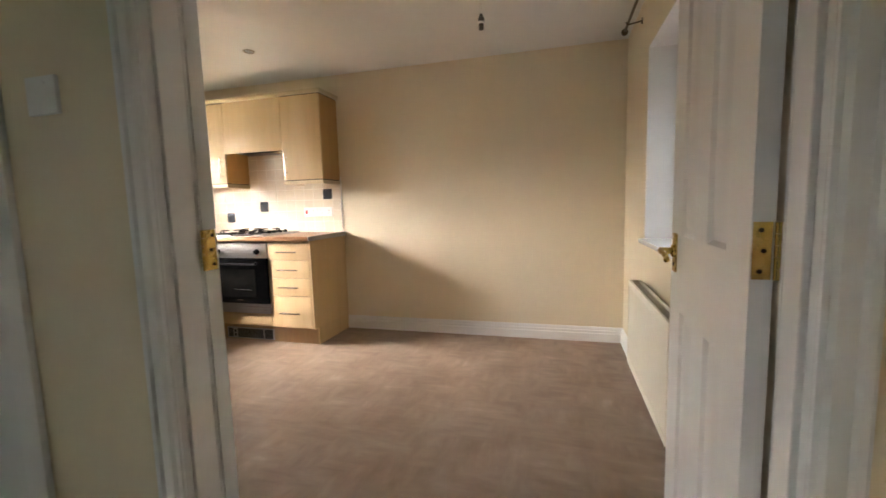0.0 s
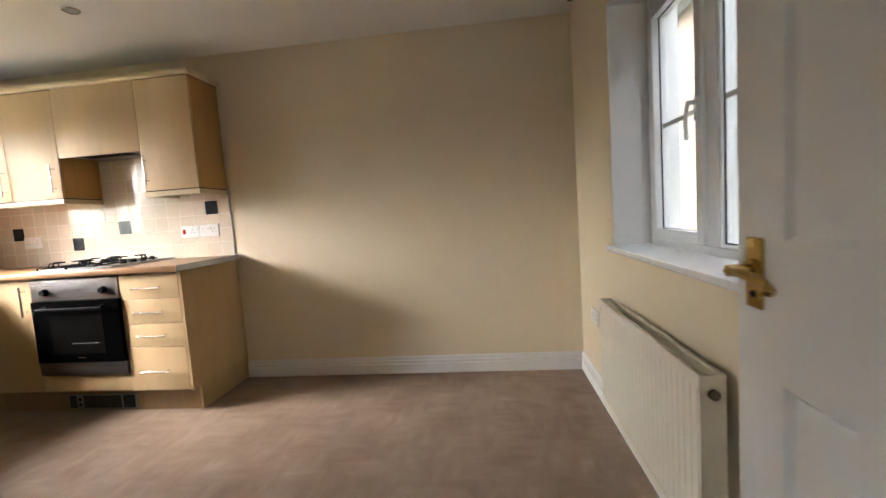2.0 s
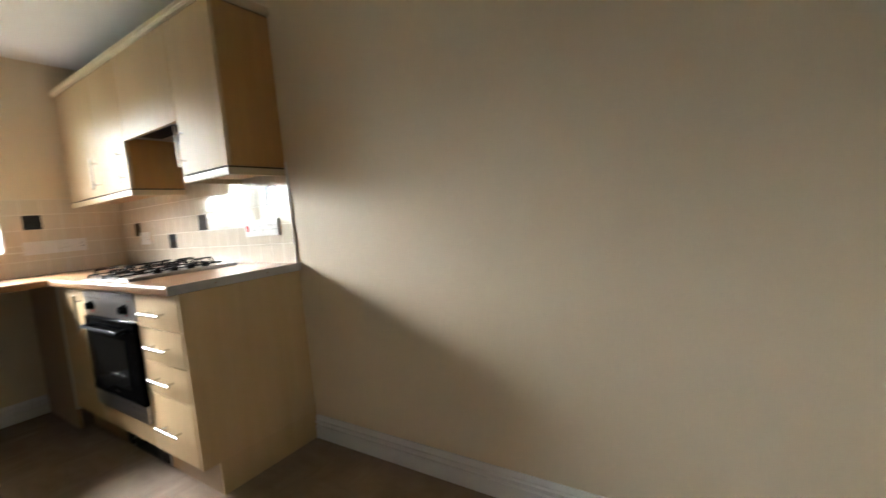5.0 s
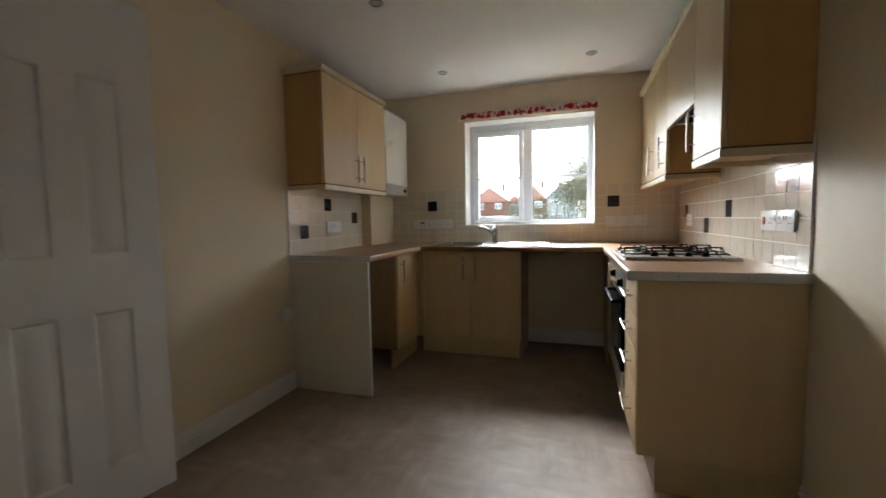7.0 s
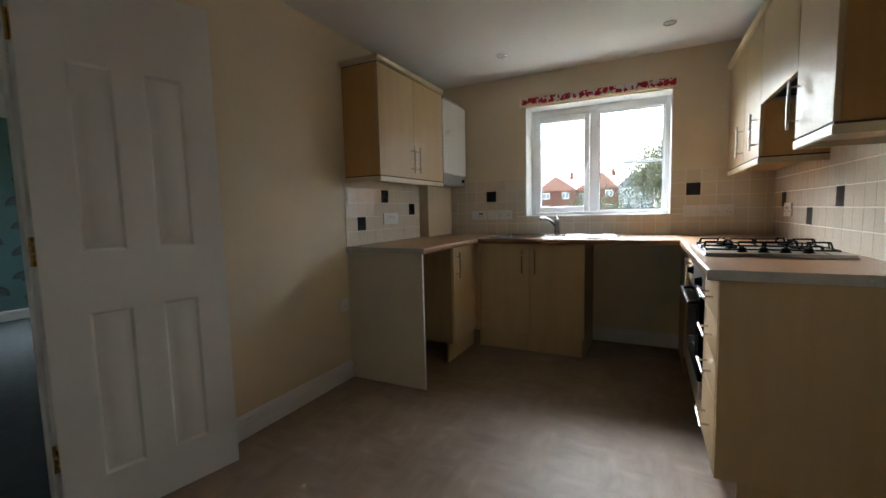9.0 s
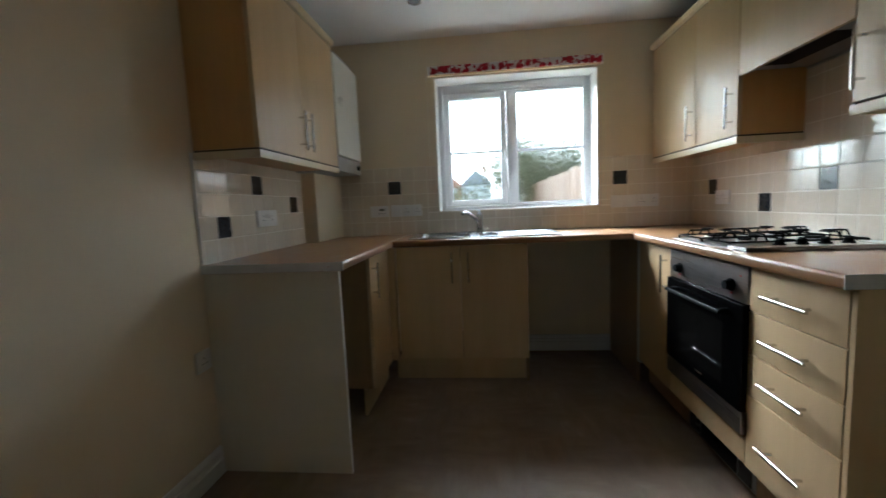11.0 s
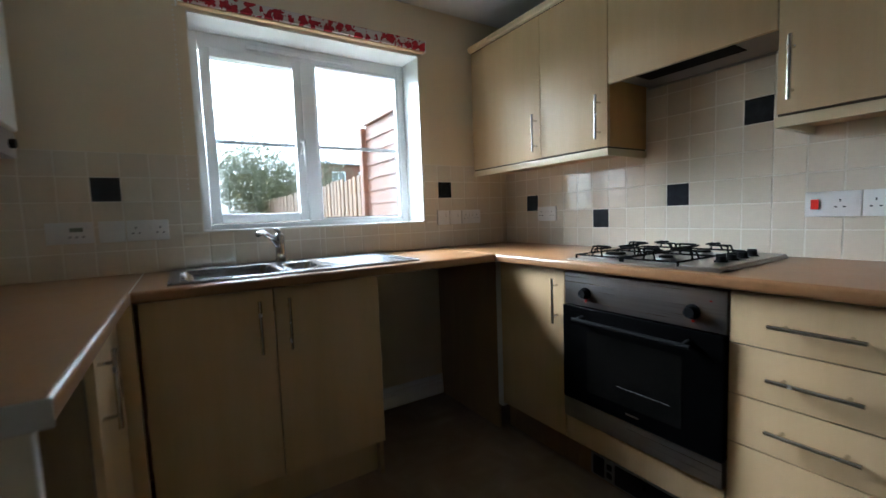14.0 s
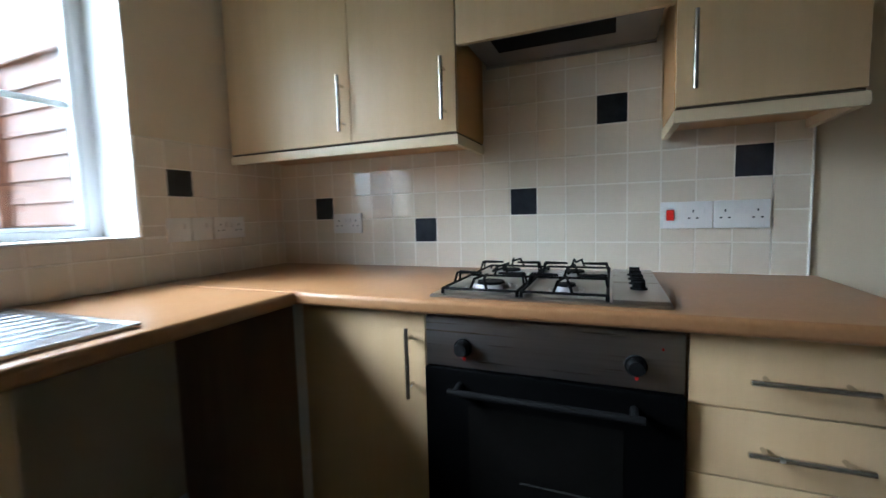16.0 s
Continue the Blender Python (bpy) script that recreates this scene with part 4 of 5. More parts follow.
tap = thing("mixer_tap", (0.12, -1.50, 0.9175), "chrome single-lever kitchen mixer tap", "tap")
bm = rod(bmesh.new(), (0.12, -1.50, 0.9176), (0.12, -1.50, 0.935), 0.027, 24, 0.024)
rod(bm, (0.12, -1.50, 0.935), (0.12, -1.50, 1.035), 0.021, 24)
ball(bm, (0.12, -1.50, 1.035), 0.021, 16)
part("body", bm, "chrome", tap)
part("spout", tube(bmesh.new(), [(0.12, -1.50, 0.985), (0.175, -1.545, 1.035), (0.225, -1.585, 1.06), (0.255, -1.61, 1.055)], 0.012, 12), "chrome", tap)
bm = tube(bmesh.new(), [(0.12, -1.50, 1.045), (0.117, -1.50, 1.062), (0.105, -1.512, 1.070)], 0.008, 10)
part("lever", bm, "chrome", tap)


# ---------------------------------------------------------------- fittings on the walls
def faceplate(name, c, out, w, h, label, gangs, category="socket"):
    """A moulded white plate on a wall; gangs: (kind, offset along the wall). out: '-y', '+y', '+x', '-x'."""
    ob = thing(name, c, label, category)
    n = {"-y": Vector((0, -1, 0)), "+y": Vector((0, 1, 0)), "+x": Vector((1, 0, 0)), "-x": Vector((-1, 0, 0))}[out]
    a = {"-y": Vector((1, 0, 0)), "+y": Vector((-1, 0, 0)), "+x": Vector((0, 1, 0)), "-x": Vector((0, -1, 0))}[out]
    c = Vector(c)

    def block(u0, u1, v0, v1, d0, d1, bevel):
        p, q = c + a * u0 + n * d0, c + a * u1 + n * d1
        return boxes((min(p.x, q.x), max(p.x, q.x), min(p.y, q.y), max(p.y, q.y), c.z + v0, c.z + v1), bevel=bevel, seg=2)
    part("plate", block(-w / 2, w / 2, -h / 2, h / 2, 0.0, 0.010, 0.003), "plastic", ob)
    for kind, u in gangs:
        if kind == "socket":
            for du, dv, ww, hh in ((0, 0.012, 0.004, 0.008), (-0.011, -0.010, 0.007, 0.0045), (0.011, -0.010, 0.007, 0.0045)):
                part("pin_slot", block(u + du - ww / 2, u + du + ww / 2, dv - hh / 2, dv + hh / 2, 0.0098, 0.0106, 0), "hole", ob)
        if kind in ("rocker", "red"):
            hh, ww = (0.034, 0.022) if kind == "red" else (0.020, 0.011)
            part("rocker", block(u - ww / 2, u + ww / 2, (0.012 if kind == "rocker" else 0) - hh / 2, (0.012 if kind == "rocker" else 0) + hh / 2, 0.009, 0.0135, 0.0015),
                 "red" if kind == "red" else "plastic", ob, "red cooker switch rocker" if kind == "red" else "")
        if kind == "lcd":
            part("display", block(u - 0.02, u + 0.02, 0.004, 0.020, 0.0098, 0.0115, 0), "lcd", ob, "grey display")
            for k in (-0.02, 0, 0.02):
                part("button", block(u + k - 0.005, u + k + 0.005, -0.02, -0.012, 0.0098, 0.0118, 0.001), "greyplastic", ob)
    return ob


TW = 0.006   # tile face in front of the plaster
faceplate("cooker_switch", (1.672, -TW, 1.098), "-y", 0.146, 0.086, "white cooker control plate with red switch and socket", [("red", -0.045), ("socket", 0.020), ("rocker", 0.056)])
faceplate("double_socket", (1.82, -TW, 1.098), "-y", 0.146, 0.086, "white double power socket on cream tiles", [("socket", -0.042), ("socket", 0.042), ("rocker", -0.012), ("rocker", 0.012)])
faceplate("double_socket", (0.376, -TW, 1.093), "-y", 0.146, 0.086, "white double power socket in the tiled corner", [("socket", -0.042), ("socket", 0.042), ("rocker", -0.012), ("rocker", 0.012)])
faceplate("fused_switch", (TW, -0.521, 1.092), "+x", 0.086, 0.086, "white fused appliance switch on cream tiles", [("rocker", 0.02)], "switch")
faceplate("fused_switch", (TW, -0.432, 1.092), "+x", 0.086, 0.086, "white fused appliance switch on cream tiles", [("rocker", 0.02)], "switch")
faceplate("double_socket", (TW, -0.312, 1.092), "+x", 0.146, 0.086, "white double power socket on cream tiles", [("socket", -0.042), ("socket", 0.042), ("rocker", -0.012), ("rocker", 0.012)])
faceplate("heating_programmer", (TW, -2.25, 1.09), "+x", 0.142, 0.084, "white heating programmer with small grey display", [("lcd", 0.02)], "programmer")
faceplate("fused_switch", (TW, -2.12, 1.09), "+x", 0.086, 0.086, "white fused appliance switch on cream tiles", [("rocker", 0.02)], "switch")
faceplate("double_socket", (TW, -2.0, 1.09), "+x", 0.146, 0.086, "white double power socket beside the sink", [("socket", -0.042), ("socket", 0.042), ("rocker", -0.012), ("rocker", 0.012)])
faceplate("double_socket", (0.95, YS + TW, 1.088), "+y", 0.20, 0.086, "white double power socket below the wall cupboard", [("socket", -0.042), ("socket", 0.042), ("rocker", -0.012), ("rocker", 0.012)])
faceplate("double_socket", (XE, -0.36, 0.45), "-x", 0.146, 0.086, "white double power socket low on the cream wall", [("socket", -0.042), ("socket", 0.042), ("rocker", -0.012), ("rocker", 0.012)])
faceplate("single_socket", (1.54, YS, 0.52), "+y", 0.086, 0.086, "white single power socket low on the cream wall", [("socket", 0), ("rocker", 0.025)])
faceplate("thermostat", (2.774, YS - 0.1, 1.40), "-y", 0.095, 0.085, "white wall thermostat beside the doorway", [], "thermostat")

# ---------------------------------------------------------------- radiator
rd = thing("radiator", (4.36, -1.29, 0.14), "cream white panel radiator below the side window", "radiator")
ya, yb, za, zb = -1.735, -0.822, 0.15, 0.655
part("end_cap", boxes((4.318, 4.385, ya - 0.004, ya + 0.004, za + 0.01, zb), bevel=0.003), "radiator", rd)
part("end_cap", boxes((4.318, 4.385, yb - 0.004, yb + 0.004, za + 0.01, zb), bevel=0.003), "radiator", rd)
n_fl = 24
wf = (yb - ya - 0.02) / n_fl
outline = []
for i in range(n_fl):
    c = ya + 0.01 + (i + 0.5) * wf
    outline += [(4.3205, c - wf * 0.40), (4.3205, c + wf * 0.40), (4.3235, c + wf * 0.45), (4.3235, c + wf * 0.55)]
outline += [(4.331, yb - 0.01), (4.331, ya + 0.01)]
bm = prism(bmesh.new(), outline, "z", za + 0.03, zb - 0.03)
part("front_panel", bm, "radiator", rd)
part("header", boxes((4.318, 4.332, ya, yb, zb - 0.037, zb), bevel=0.004, seg=2), "radiator", rd)
part("header", boxes((4.318, 4.332, ya, yb, za, za + 0.037), bevel=0.004, seg=2), "radiator", rd)
part("back_panel", boxes((4.372, 4.385, ya, yb, za, zb), bevel=0.003), "radiator", rd)
bm = bmesh.new()
for i in range(46):
    y = ya + 0.015 + i * 0.0195
    bmesh.ops.create_cube(bm, size=1, matrix=Matrix.Translation((4.352, y, zb - 0.012)) @ Matrix.Diagonal((0.036, 0.003, 0.012, 1)))
tagged(part("top_grille", bm, "radiator", rd), kind="stuff")
bm = rod(bmesh.new(), (4.352, ya - 0.004, zb - 0.05), (4.352, ya - 0.014, zb - 0.05), 0.013, 16)
part("vent_plug", bm, "pole", rd)
bm = rod(bmesh.new(), (4.352, ya - 0.004, za + 0.03), (4.352, ya - 0.05, za + 0.03), 0.010, 12)
rod(bm, (4.352, ya - 0.04, za + 0.03), (4.352, ya - 0.04, 0.0), 0.0075, 12)
part("pipe", bm, "nickel", rd)
part("valve_cap", rod(bmesh.new(), (4.352, ya - 0.04, za + 0.02), (4.352, ya - 0.04, za + 0.09), 0.017, 16, 0.014), "plastic", rd)
for y in (ya + 0.15, yb - 0.15):
    part("wall_bracket", boxes((4.385, 4.41, y - 0.015, y + 0.015, 0.2, 0.6)), "radiator", rd)

# ---------------------------------------------------------------- ceiling fittings
for x, y in ((0.55, -0.70), (0.55, -1.83), (1.69, -0.725), (1.69, -1.84)):
    sp = thing("downlight", (x, y, CEIL), "small recessed ceiling downlight, switched off", "downlight", "kitchen downlights")
    ring(b := bmesh.new(), (x, y, CEIL - 0.002), 0.036, 0.0055, 28)
    part("bezel", b, "nickel", sp)
    part("lamp", rod(bmesh.new(), (x, y, CEIL - 0.0045), (x, y, CEIL - 0.0005), 0.031, 24, 0.034), "greyplastic", sp)
pn = thing("pendant_lamp", (3.49, -1.0, CEIL), "bare white flex pendant with empty lampholder", "pendant lamp")
b = rod(bmesh.new(), (3.49, -1.0, CEIL), (3.49, -1.0, CEIL - 0.022), 0.045, 24, 0.035)
part("ceiling_rose", b, "plastic", pn)
part("flex", rod(bmesh.new(), (3.49, -1.0, CEIL - 0.02), (3.49, -1.0, 2.20), 0.003, 8), "plastic", pn)
b = rod(bmesh.new(), (3.49, -1.0, 2.20), (3.49, -1.0, 2.175), 0.007, 14, 0.016)
rod(b, (3.49, -1.0, 2.175), (3.49, -1.0, 2.155), 0.018, 16)
part("lampholder", b, "bulb", pn)
b = rod(bmesh.new(), (3.49, -1.0, 2.155), (3.49, -1.0, 2.145), 0.021, 18)
part("skirt", b, "plastic", pn)
b = rod(bmesh.new(), (3.49, -1.0, 2.145), (3.49, -1.0, 2.115), 0.014, 16)
part("socket_shell", b, "bulb", pn)

cp = thing("curtain_pole", (4.34, -1.3, 2.20), "bare dark metal curtain pole above the side window", "curtain pole")
b = rod(bmesh.new(), (4.33, -2.15, 2.215), (4.33, -0.42, 2.215), 0.0085, 12)
part("rod", b, "pole", cp)
for y in (-2.17, -0.40):
    part("finial", ball(bmesh.new(), (4.33, y, 2.215), 0.022, 14), "pole", cp)
for y in (-2.05, -0.55):
    b = tube(bmesh.new(), [(4.41, y, 2.215), (4.33, y, 2.203), (4.318, y, 2.215)], 0.005, 8)
    rod(b, (4.41, y, 2.215), (4.404, y, 2.215), 0.018, 14)
    part("bracket", b, "pole", cp)

# ---------------------------------------------------------------- lounge
# printed fan motifs on the far wallpaper, in half-drop rows
bm = bmesh.new()
rng = random.Random(4)


def arc_band(bm, cx, cz, r0, r1, a0, a1, y, k=7):
    pv = None
    for i in range(k + 1):
        a = radians(a0 + (a1 - a0) * i / k)
        cur = [bm.verts.new((cx + r * math.cos(a), y, cz + r * math.sin(a))) for r in (r0, r1)]
        if pv:
            bm.faces.new((pv[0], pv[1], cur[1], cur[0]))
        pv = cur


for i in range(17):
    for k in range(8):
        cx = 0.1 + i * 0.25 + rng.uniform(-0.02, 0.02)
        cz = 0.22 + k * 0.29 + (0.145 if i % 2 else 0)
        if cz > 2.2:
            continue
        t0 = rng.choice((15, 95)) + rng.uniform(-15, 15)
        for r in (0.045, 0.065, 0.085, 0.10):
            arc_band(bm, cx, cz - 0.05, r - 0.013, r, t0 - 20, t0 + 90, LY + 0.003)
        arc_band(bm, cx, cz - 0.05, 0.0, 0.02, 0, 360, LY + 0.003)
tagged(solid("wallpaper_motifs", bm, "motif", (0, 0, 0), "dark printed fan motifs on teal wallpaper", "wallpaper"), kind="stuff")
lp = thing("pendant_lamp", (1.75, -6.2, CEIL), "dark pendant lampholder on a short flex in the lounge", "pendant lamp")
part("flex", rod(bmesh.new(), (1.75, -6.2, CEIL), (1.75, -6.2, 2.16), 0.003, 8), "plastic", lp)
part("lampholder", rod(bmesh.new(), (1.75, -6.2, 2.17), (1.75, -6.2, 2.10), 0.012, 14, 0.02), "bulb", lp)
fr2 = thing("door_2", (2.2, YS - 0.1, 0), "closed white door with moulded surround beside the doorway", "door", kind="structure")
for xa, xb in ((2.555, 2.63), (1.72, 1.79)):
    part("casing", boxes((xa, xb, YS - 0.118, YS - 0.1, 0, 2.09), bevel=0.006, seg=2), "gloss", fr2)
part("casing", boxes((1.79, 2.555, YS - 0.118, YS - 0.1, 2.02, 2.09), bevel=0.006, seg=2), "gloss", fr2)
part("leaf", boxes((1.792, 2.553, YS - 0.108, YS - 0.1, 0.008, 2.018), bevel=0.001), "gloss", fr2)

# ---------------------------------------------------------------- outdoors
# unseen storey and roof over this house, added to keep skylight off the side passage
st("shading_storey", boxes((-0.30, XE + 0.30, LY - 0.1, 0.12, CEIL + 0.125, 5.0)), "brick", "unseen brick storey added to shade the side passage", "wall")
st("roof", prism(bmesh.new(), [(-0.6, 4.95), (XE / 2, 7.0), (XE + 0.6, 4.95)], "y", LY - 0.3, 0.3), "slate", "unseen grey slate roof added to shade the side passage", "roof")
GZ = -0.18
st("ground", boxes((-400, 400, -400, 400, GZ - 0.3, GZ)), "grass", "lawn and open ground round the houses", "ground")
st("path_side", boxes((4.715, 6.3, -12, 6, GZ, GZ + 0.02)), "paving", "grey paved side passage", "path")
st("patio", boxes((-2.2, -0.31, -6, 0.9, GZ, GZ + 0.02)), "paving", "grey paved strip behind the house", "path")

fp = thing("fence_panel", (-1.1, -0.2, GZ), "red-brown stained overlapping board fence panel", "fence")
for i in range(17):
    z = GZ + 0.02 + i * 0.128
    bm = bmesh.new()
    prism(bm, [(-0.22, z), (-0.19, z), (-0.195, z + 0.15), (-0.205, z + 0.15)], "x", -1.90, -0.95)
    wob = rng.uniform(-0.006, 0.006)
    for v in bm.verts:
        if v.co.x < -1.5:
            v.co.z += wob
    part("board", bm, "fence_red", fp)
part("post", boxes((-1.99, -1.90, -0.26, -0.17, GZ, 2.02), bevel=0.006), "fence_red", fp)
part("post", boxes((-0.95, -0.88, -0.245, -0.175, GZ, 2.0), bevel=0.006), "fence_red", fp)
part("capping", boxes((-1.90, -0.95, -0.235, -0.175, GZ + 0.02 + 17 * 0.128 + 0.02, GZ + 0.045 + 17 * 0.128 + 0.02), bevel=0.004), "fence_red", fp)

pf = thing("picket_fence", (-6, -0.2, GZ), "weathered close-board garden fence with uneven tops", "fence")
pal = boxes((-0.048, 0.048, -0.009, 0.009, 0, 1.74), bevel=0.003)
pal_me = None
for i in range(62):
    x = -2.06 - i * 0.135
    if pal_me is None:
        ob = link_mesh("pale", pal, "fence_pale", (0, 0, 0), pf)
        pal_me = ob.data
    else:
        ob = new("pale", pal_me)
        ob.parent = pf
    ob.location = (x + 6, rng.uniform(-0.006, 0.006), rng.uniform(-0.02, 0.02) - 0.012 * (i % 7 == 3))
    ob.rotation_euler = (0, rng.uniform(-0.012, 0.012), 0)
for z in (0.2, 0.95, 1.5):
    part("rail", boxes((-10.5, -2.0, -0.17, -0.12, GZ + z, GZ + z + 0.07), bevel=0.004), "fence_pale", pf)
bf = thing("garden_fence", (-10.6, -6, GZ), "weathered fence across the end of the garden", "fence")
for i in range(80):
    ob = new("pale", pal_me)
    ob.parent = bf
    ob.location = (rng.uniform(-0.006, 0.006), 5.7 - i * 0.135, -0.45 + rng.uniform(-0.03, 0.03))
    ob.rotation_euler = (0, 0, radians(90))
part("rail", boxes((-10.57, -10.52, -11.0, -0.2, GZ + 0.9, GZ + 0.97)), "fence_pale", bf)


def tree(name, at, height, spread, n, seed, label, trunk_h):
    """A tapered trunk with limbs and a crown of many small leaves in clumps."""
    r = random.Random(seed)
    ob = thing(name, at, label, "tree")
    at = Vector(at)
    bm = bmesh.new()
    rod(bm, at, at + Vector((0.05, 0.03, trunk_h)), 0.09, 10, 0.06)
    tips = []
    for i in range(11):
        a = 2 * math.pi * i / 11 + r.uniform(-0.3, 0.3)
        up = r.uniform(0.35, 1.0)
        tip = at + Vector((math.cos(a) * spread * r.uniform(0.45, 0.85), math.sin(a) * spread * r.uniform(0.45, 0.85), trunk_h + (height - trunk_h) * up * 0.9))
        base = at + Vector((0.03, 0.02, trunk_h * r.uniform(0.55, 1.0)))
        rod(bm, base, base.lerp(tip, 0.5) + Vector((0, 0, 0.08)), 0.04, 7, 0.025)
        rod(bm, base.lerp(tip, 0.5) + Vector((0, 0, 0.08)), tip, 0.025, 6, 0.006)
        tips += [tip, base.lerp(tip, 0.65)]
    part("trunk", bm, "bark", ob)
    verts, faces = [], []
    for i in range(n):
        c = r.choice(tips) + Vector((r.gauss(0, 1), r.gauss(0, 1), r.gauss(0, 0.8))) * spread * 0.24
        s = r.uniform(0.012, 0.030)
        q = Euler((r.uniform(0, 6.3), r.uniform(0, 6.3), r.uniform(0, 6.3))).to_matrix()
        k = len(verts)
        for u, v, w in ((-1.6, 0, 0), (0, -0.6, 0.15), (1.6, 0, 0), (0, 0.6, 0.15)):
            verts.append(c - at + q @ Vector((u * s, v * s, w * s)))
        faces.append((k, k + 1, k + 2, k + 3))
    me = bpy.data.meshes.new("crown")
    me.from_pydata([tuple(v) for v in verts], [], faces)
    me.materials.append(M["leaf"])
    cr = new("crown", me)
    cr.parent = ob
    tagged(cr, kind="stuff")
    return ob


tree("evergreen_tree", (-8.8, 0.1, GZ), 3.05, 1.6, 34000, 3, "bushy dark evergreen tree behind the garden fence", 1.2)
tree("garden_shrub", (-7.2, 1.35, GZ), 2.05, 0.85, 9000, 9, "green shrub behind the garden fence", 0.9)
tree("garden_shrub", (-8.9, -1.9, GZ), 1.75, 1.1, 13000, 5, "low dark green garden shrub", 0.5)
tree("garden_shrub", (-9.4, -5.0, GZ), 1.5, 0.9, 11000, 6, "low dark green garden shrub", 0.4)


def house(name, x, y, w, d, eaves, ridge, wallmat, roofmat, label, along="y", storeys=2, cols=3):
    """A far house, facing +x: gabled roof, window openings with frames and panes."""
    ob = thing(name, (x, y, GZ), label, "house")
    part("walls", boxes((x - d, x, y - w / 2, y + w / 2, GZ, eaves)), wallmat, ob)
    bm = bmesh.new()
    if along == "y":
        prism(bm, [(x + 0.3, eaves - 0.1), (x - d / 2, ridge), (x - d - 0.3, eaves - 0.1), (x - d, eaves + 0.05), (x, eaves + 0.05)][:3], "y", y - w / 2 - 0.2, y + w / 2 + 0.2)
    else:
        prism(bm, [(y - w / 2 - 0.3, eaves - 0.1), (y, ridge), (y + w / 2 + 0.3, eaves - 0.1)], "x", x - d - 0.2, x + 0.2)
    roof = part("roof", bm, roofmat, ob)
    part("chimney", boxes((x - d / 2 - 0.3, x - d / 2 + 0.3, y + w / 4, y + w / 4 + 0.6, ridge - 0.5, ridge + 0.9)), "brick", roof)
    hs = (eaves - GZ) / storeys
    for s in range(storeys):
        for c in range(cols):
            yc = y - w / 2 + w * (c + 0.5) / cols
            zc = GZ + hs * (s + 0.58)
            wd = part("window", boxes((x, x + 0.06, yc - 0.6, yc + 0.6, zc - 0.55, zc + 0.55)), "upvc", ob)
            for sy in (-0.29, 0.29):
                part("pane", boxes((x + 0.061, x + 0.07, yc + sy - 0.22, yc + sy + 0.22, zc - 0.42, zc + 0.42)), "slate", wd)
    return ob


house("house", -70, -15.5, 6.6, 9, 4.3, 6.8, "brick", "roof", "distant brick house with a red tiled roof", "x", cols=2)
house("house", -73, -11.4, 3.0, 8, 4.0, 5.4, "white_house", "roof", "small distant white house with a red roof", "x", cols=1)
house("house", -69, -7.9, 4.6, 9, 4.4, 7.0, "brick", "roof", "distant brick house with a red tiled roof", "x", cols=2)
house("house", -71, -2.9, 5.2, 9, 4.6, 7.2, "white_house", "slate", "distant white rendered house with a grey slate roof", "x", cols=2)
house("house", -32, 13.2, 9.5, 8, 5.7, 6.5, "brick", "slate", "distant brick house with white windows", "y", cols=4)
house("house", -66, -27, 11, 8, 4.2, 6.6, "brick", "roof", "distant brick house with a red tiled roof", "y")
nb = thing("neighbour_house", (6.3, -3.5, GZ), "peach rendered side wall of the neighbouring house", "house")
part("wall", boxes((6.3, 6.6, -12, 4.2, GZ, 3.4)), "render", nb)
part("roof", prism(bmesh.new(), [(6.1, 3.35), (9.5, 5.1), (12.9, 3.35)], "y", -12.2, 4.4), "slate", nb)
part("wall", boxes((6.6, 12.7, 4.0, 4.2, GZ, 3.35)), "render", nb)

wb = thing("wheelie_bin", (5.25, -1.05, GZ), "dark grey wheeled bin with blue label in the passage", "bin")
b = bmesh.new()
prism(b, [(4.99, -0.12), (5.51, -0.12), (5.55, 0.80), (4.95, 0.80)], "y", -1.33, -0.77)
part("body", b, "bin", wb)
part("lid", boxes((4.93, 5.57, -1.35, -0.73, 0.80, 0.85), bevel=0.015, seg=3), "bin", wb)
part("lid_label", boxes((5.05, 5.35, -1.21, -0.91, 0.8505, 0.854)), "label", wb, "white printed label")
part("label_stripe", boxes((5.05, 5.12, -1.20, -0.92, 0.8545, 0.856)), "bluebox", wb, "blue stripe")
part("handle", rod(bmesh.new(), (5.60, -1.27, 0.79), (5.60, -0.81, 0.79), 0.014, 12), "bin", wb)
for y in (-1.30, -0.80):
    part("wheel", rod(bmesh.new(), (5.47, y - 0.025, GZ + 0.12), (5.47, y + 0.025, GZ + 0.12), 0.10, 20), "black", wb)
# the bin stands in the passage, below the side window
wb.location = (5.78, 0.17, GZ + 0.02)


# ---------------------------------------------------------------- wall tiles, one by one
P, GAP, TH = 0.1, 0.003, 0.006


def tile_mesh(w, h, axis, out):
    """One glazed tile with softened edges; origin at its lower corner on the wall."""
    bm = bmesh.new()
    e = 0.0022
    g = GAP / 2
    lo = [(g, g), (w - g, g), (w - g, h - g), (g, h - g)]
    hi = [(g + e, g + e), (w - g - e, g + e), (w - g - e, h - g - e), (g + e, h - g - e)]

    def v(p, d):
        return bm.verts.new((p[0], out * d, p[1]) if axis == "x" else (out * d, p[0], p[1]))
    a, b, c = [v(p, 0.0) for p in lo], [v(p, TH * 0.65) for p in lo], [v(p, TH) for p in hi]
    for i in range(4):
        j = (i + 1) % 4
        bm.faces.new((a[i], a[j], b[j], b[i]))
        bm.faces.new((b[i], b[j], c[j], c[i]))
    bm.faces.new(c)
    bmesh.ops.recalc_face_normals(bm, faces=bm.faces[:])
    me = bpy.data.meshes.new("tile")
    bm.to_mesh(me)
    bm.free()
    return me


MESHES = {}


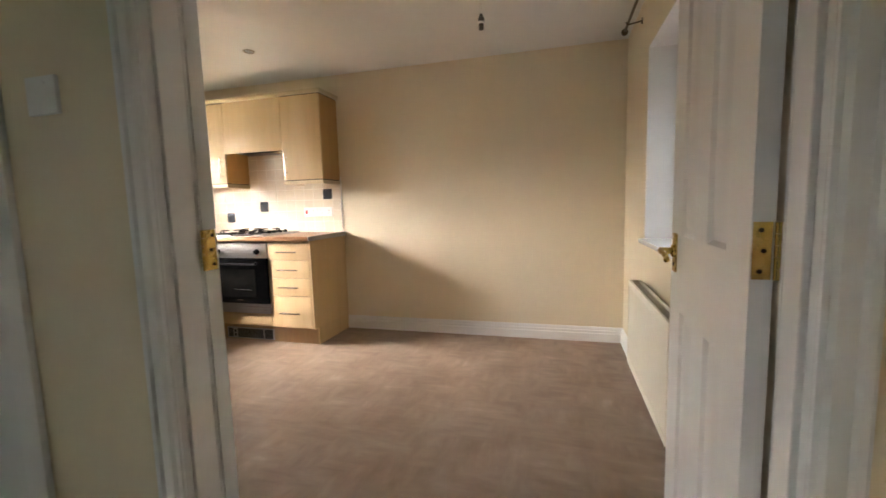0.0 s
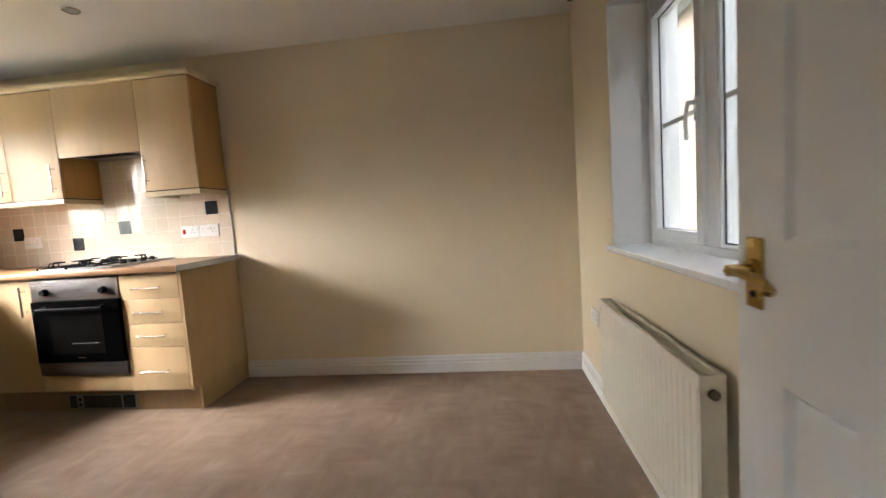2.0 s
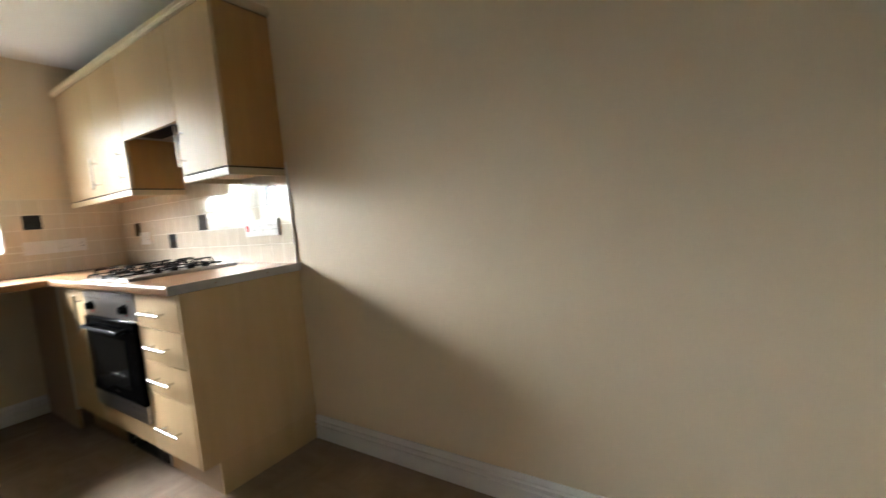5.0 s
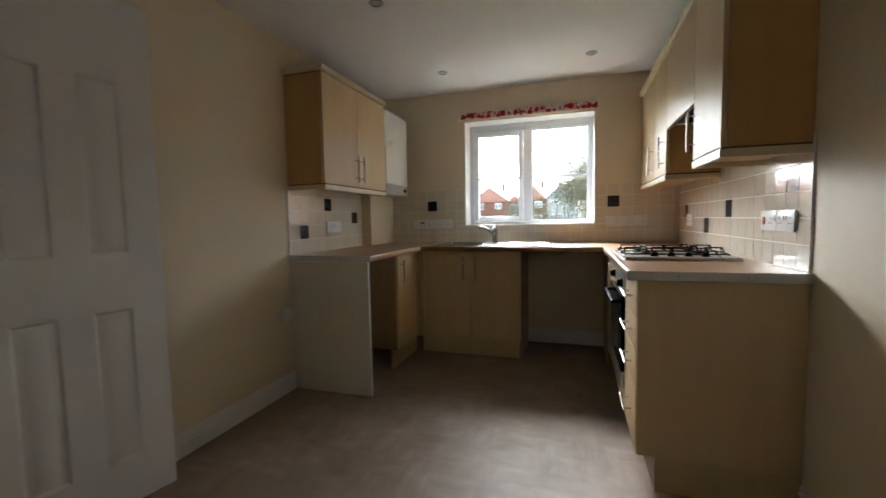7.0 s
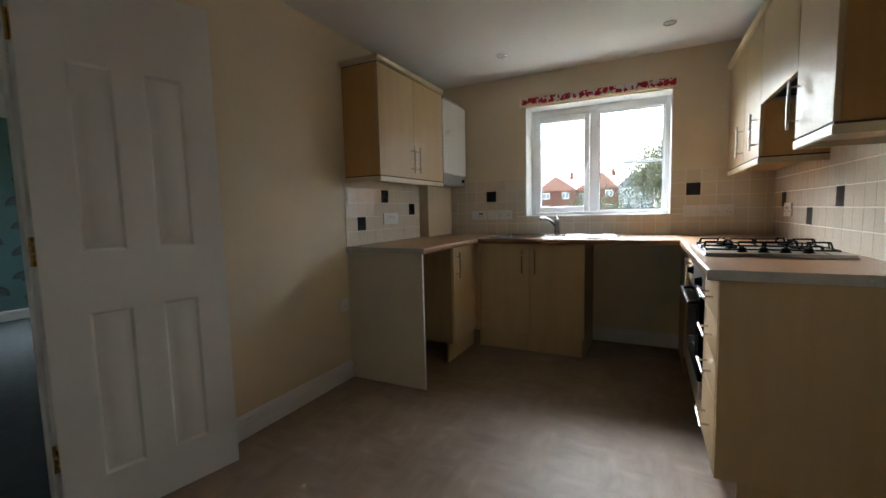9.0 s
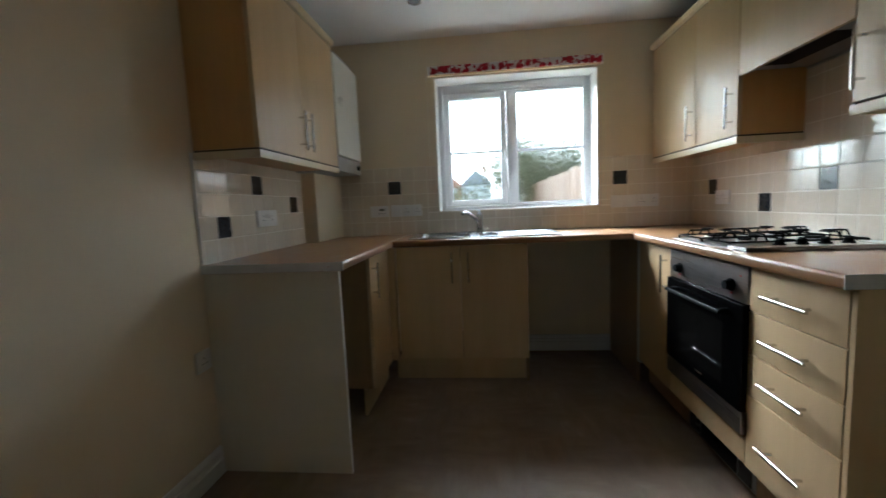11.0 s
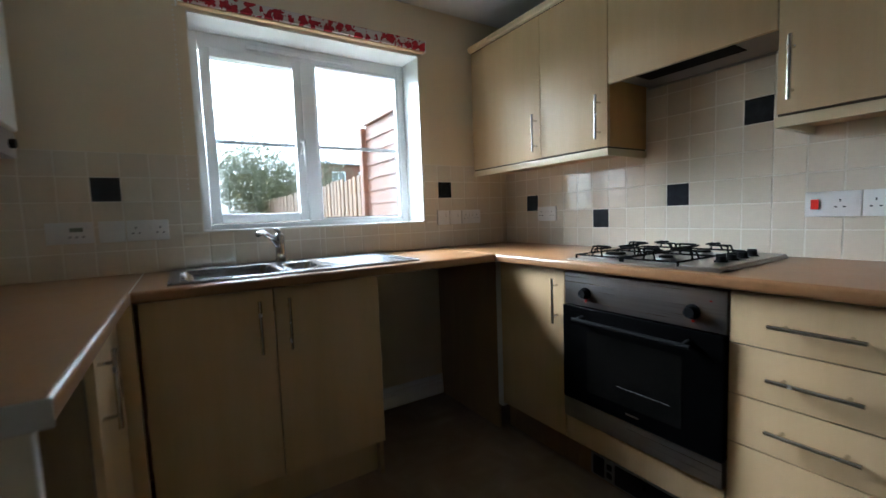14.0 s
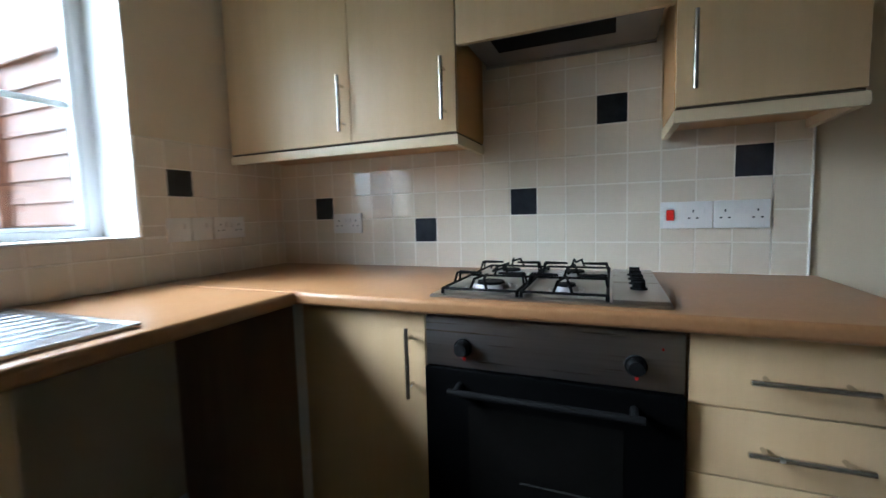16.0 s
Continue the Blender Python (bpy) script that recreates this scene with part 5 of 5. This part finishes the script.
def lay(parent, u0, z0, w, h, axis, wall, out, dark=False):
    if w < 0.012 or h < 0.012:
        return
    key = (round(w, 3), round(h, 3), axis, out, dark)
    if key not in MESHES:
        MESHES[key] = tile_mesh(w, h, axis, out)
        MESHES[key].materials.append(M["darktile" if dark else "tile"])
    ob = new("tile", MESHES[key])
    ob.parent = parent
    ob.location = (u0, wall, z0) if axis == "x" else (wall, u0, z0)
    tilt, turn = rng.uniform(-0.004, 0.004), rng.uniform(-0.004, 0.004)
    ob.rotation_euler = (tilt, 0, turn) if axis == "x" else (0, tilt, turn)


def tiling(parent, u0, u1, z0, z1, start, axis, wall, out, darks, hole=None):
    """Lays whole and cut tiles between the limits; darks: cells (u, z) in steps of the grid; hole: a window."""
    k = math.floor((u0 - start) / P + 1e-6)
    while start + k * P < u1 - 1e-6:
        a, b = max(u0, start + k * P), min(u1, start + (k + 1) * P)
        r = 0
        while z0 + r * P < z1 - 1e-6:
            c, d = z0 + r * P, min(z1, z0 + (r + 1) * P)
            if hole and a < hole[1] and b > hole[0] and d > hole[2]:
                if c < hole[2]:
                    lay(parent, a, c, b - a, hole[2] - 0.004 - c, axis, wall, out)
                if a < hole[0]:
                    lay(parent, a, max(c, hole[2]), hole[0] - a, d - max(c, hole[2]), axis, wall, out)
                if b > hole[1]:
                    lay(parent, hole[1], max(c, hole[2]), b - hole[1], d - max(c, hole[2]), axis, wall, out)
            else:
                lay(parent, a, c, b - a, d - c, axis, wall, out, (k, r) in darks)
            r += 1
        k += 1


st("tile_bed_north", boxes((0.002, 1.992, -0.0050, -0.0005, 0.9105, 1.41), (1.003, 1.597, -0.0050, -0.0005, 1.41, 1.652)), "grout", "pale grout between cream tiles", "grout")
st("tile_bed_west", boxes((0.0005, 0.0050, YS + 0.096, -1.797, 0.9105, 1.41), (0.0005, 0.0050, -0.638, -0.004, 0.9105, 1.41), (0.0005, 0.0050, -1.797, -0.638, 0.9105, 1.066)), "grout", "pale grout between cream tiles", "grout")
st("tile_bed_south", boxes((0.482, 1.484, YS + 0.0005, YS + 0.0050, 0.9105, 1.372)), "grout", "pale grout between cream tiles", "grout")
st("tile_trim_north", boxes((1.990, 1.996, -0.0085, 0, 0.911, 1.41), bevel=0.0015), "plastic", "thin white tile edging strip", "trim")
st("tile_trim_south", boxes((1.484, 1.490, YS, YS + 0.0085, 0.911, 1.372), bevel=0.0015), "plastic", "thin white tile edging strip", "trim")
tiling(wall_north, 0.006, 1.99, 0.91, 1.41, 0.0, "x", 0, -1, {(2, 2), (7, 1), (11, 2), (18, 3)})
tiling(wall_north, 1.003, 1.597, 1.41, 1.652, 0.0, "x", 0, -1, {(14, 0)})
HOLE = (WIN_W[0] - 0.003, WIN_W[1] + 0.003, WIN_W[2])
tiling(wall_west, YS + 0.096, -1.278, 0.91, 1.41, -0.078, "y", 0, 1, {(-21, 3)}, HOLE)
tiling(wall_west, -1.278, -0.006, 0.91, 1.41, -0.05, "y", 0, 1, {(-5, 3)}, HOLE)
tiling(wall_south, 0.484, 1.484, 0.91, 1.372, -0.035, "x", YS, 1, {(13, 1), (10, 3), (6, 2)})
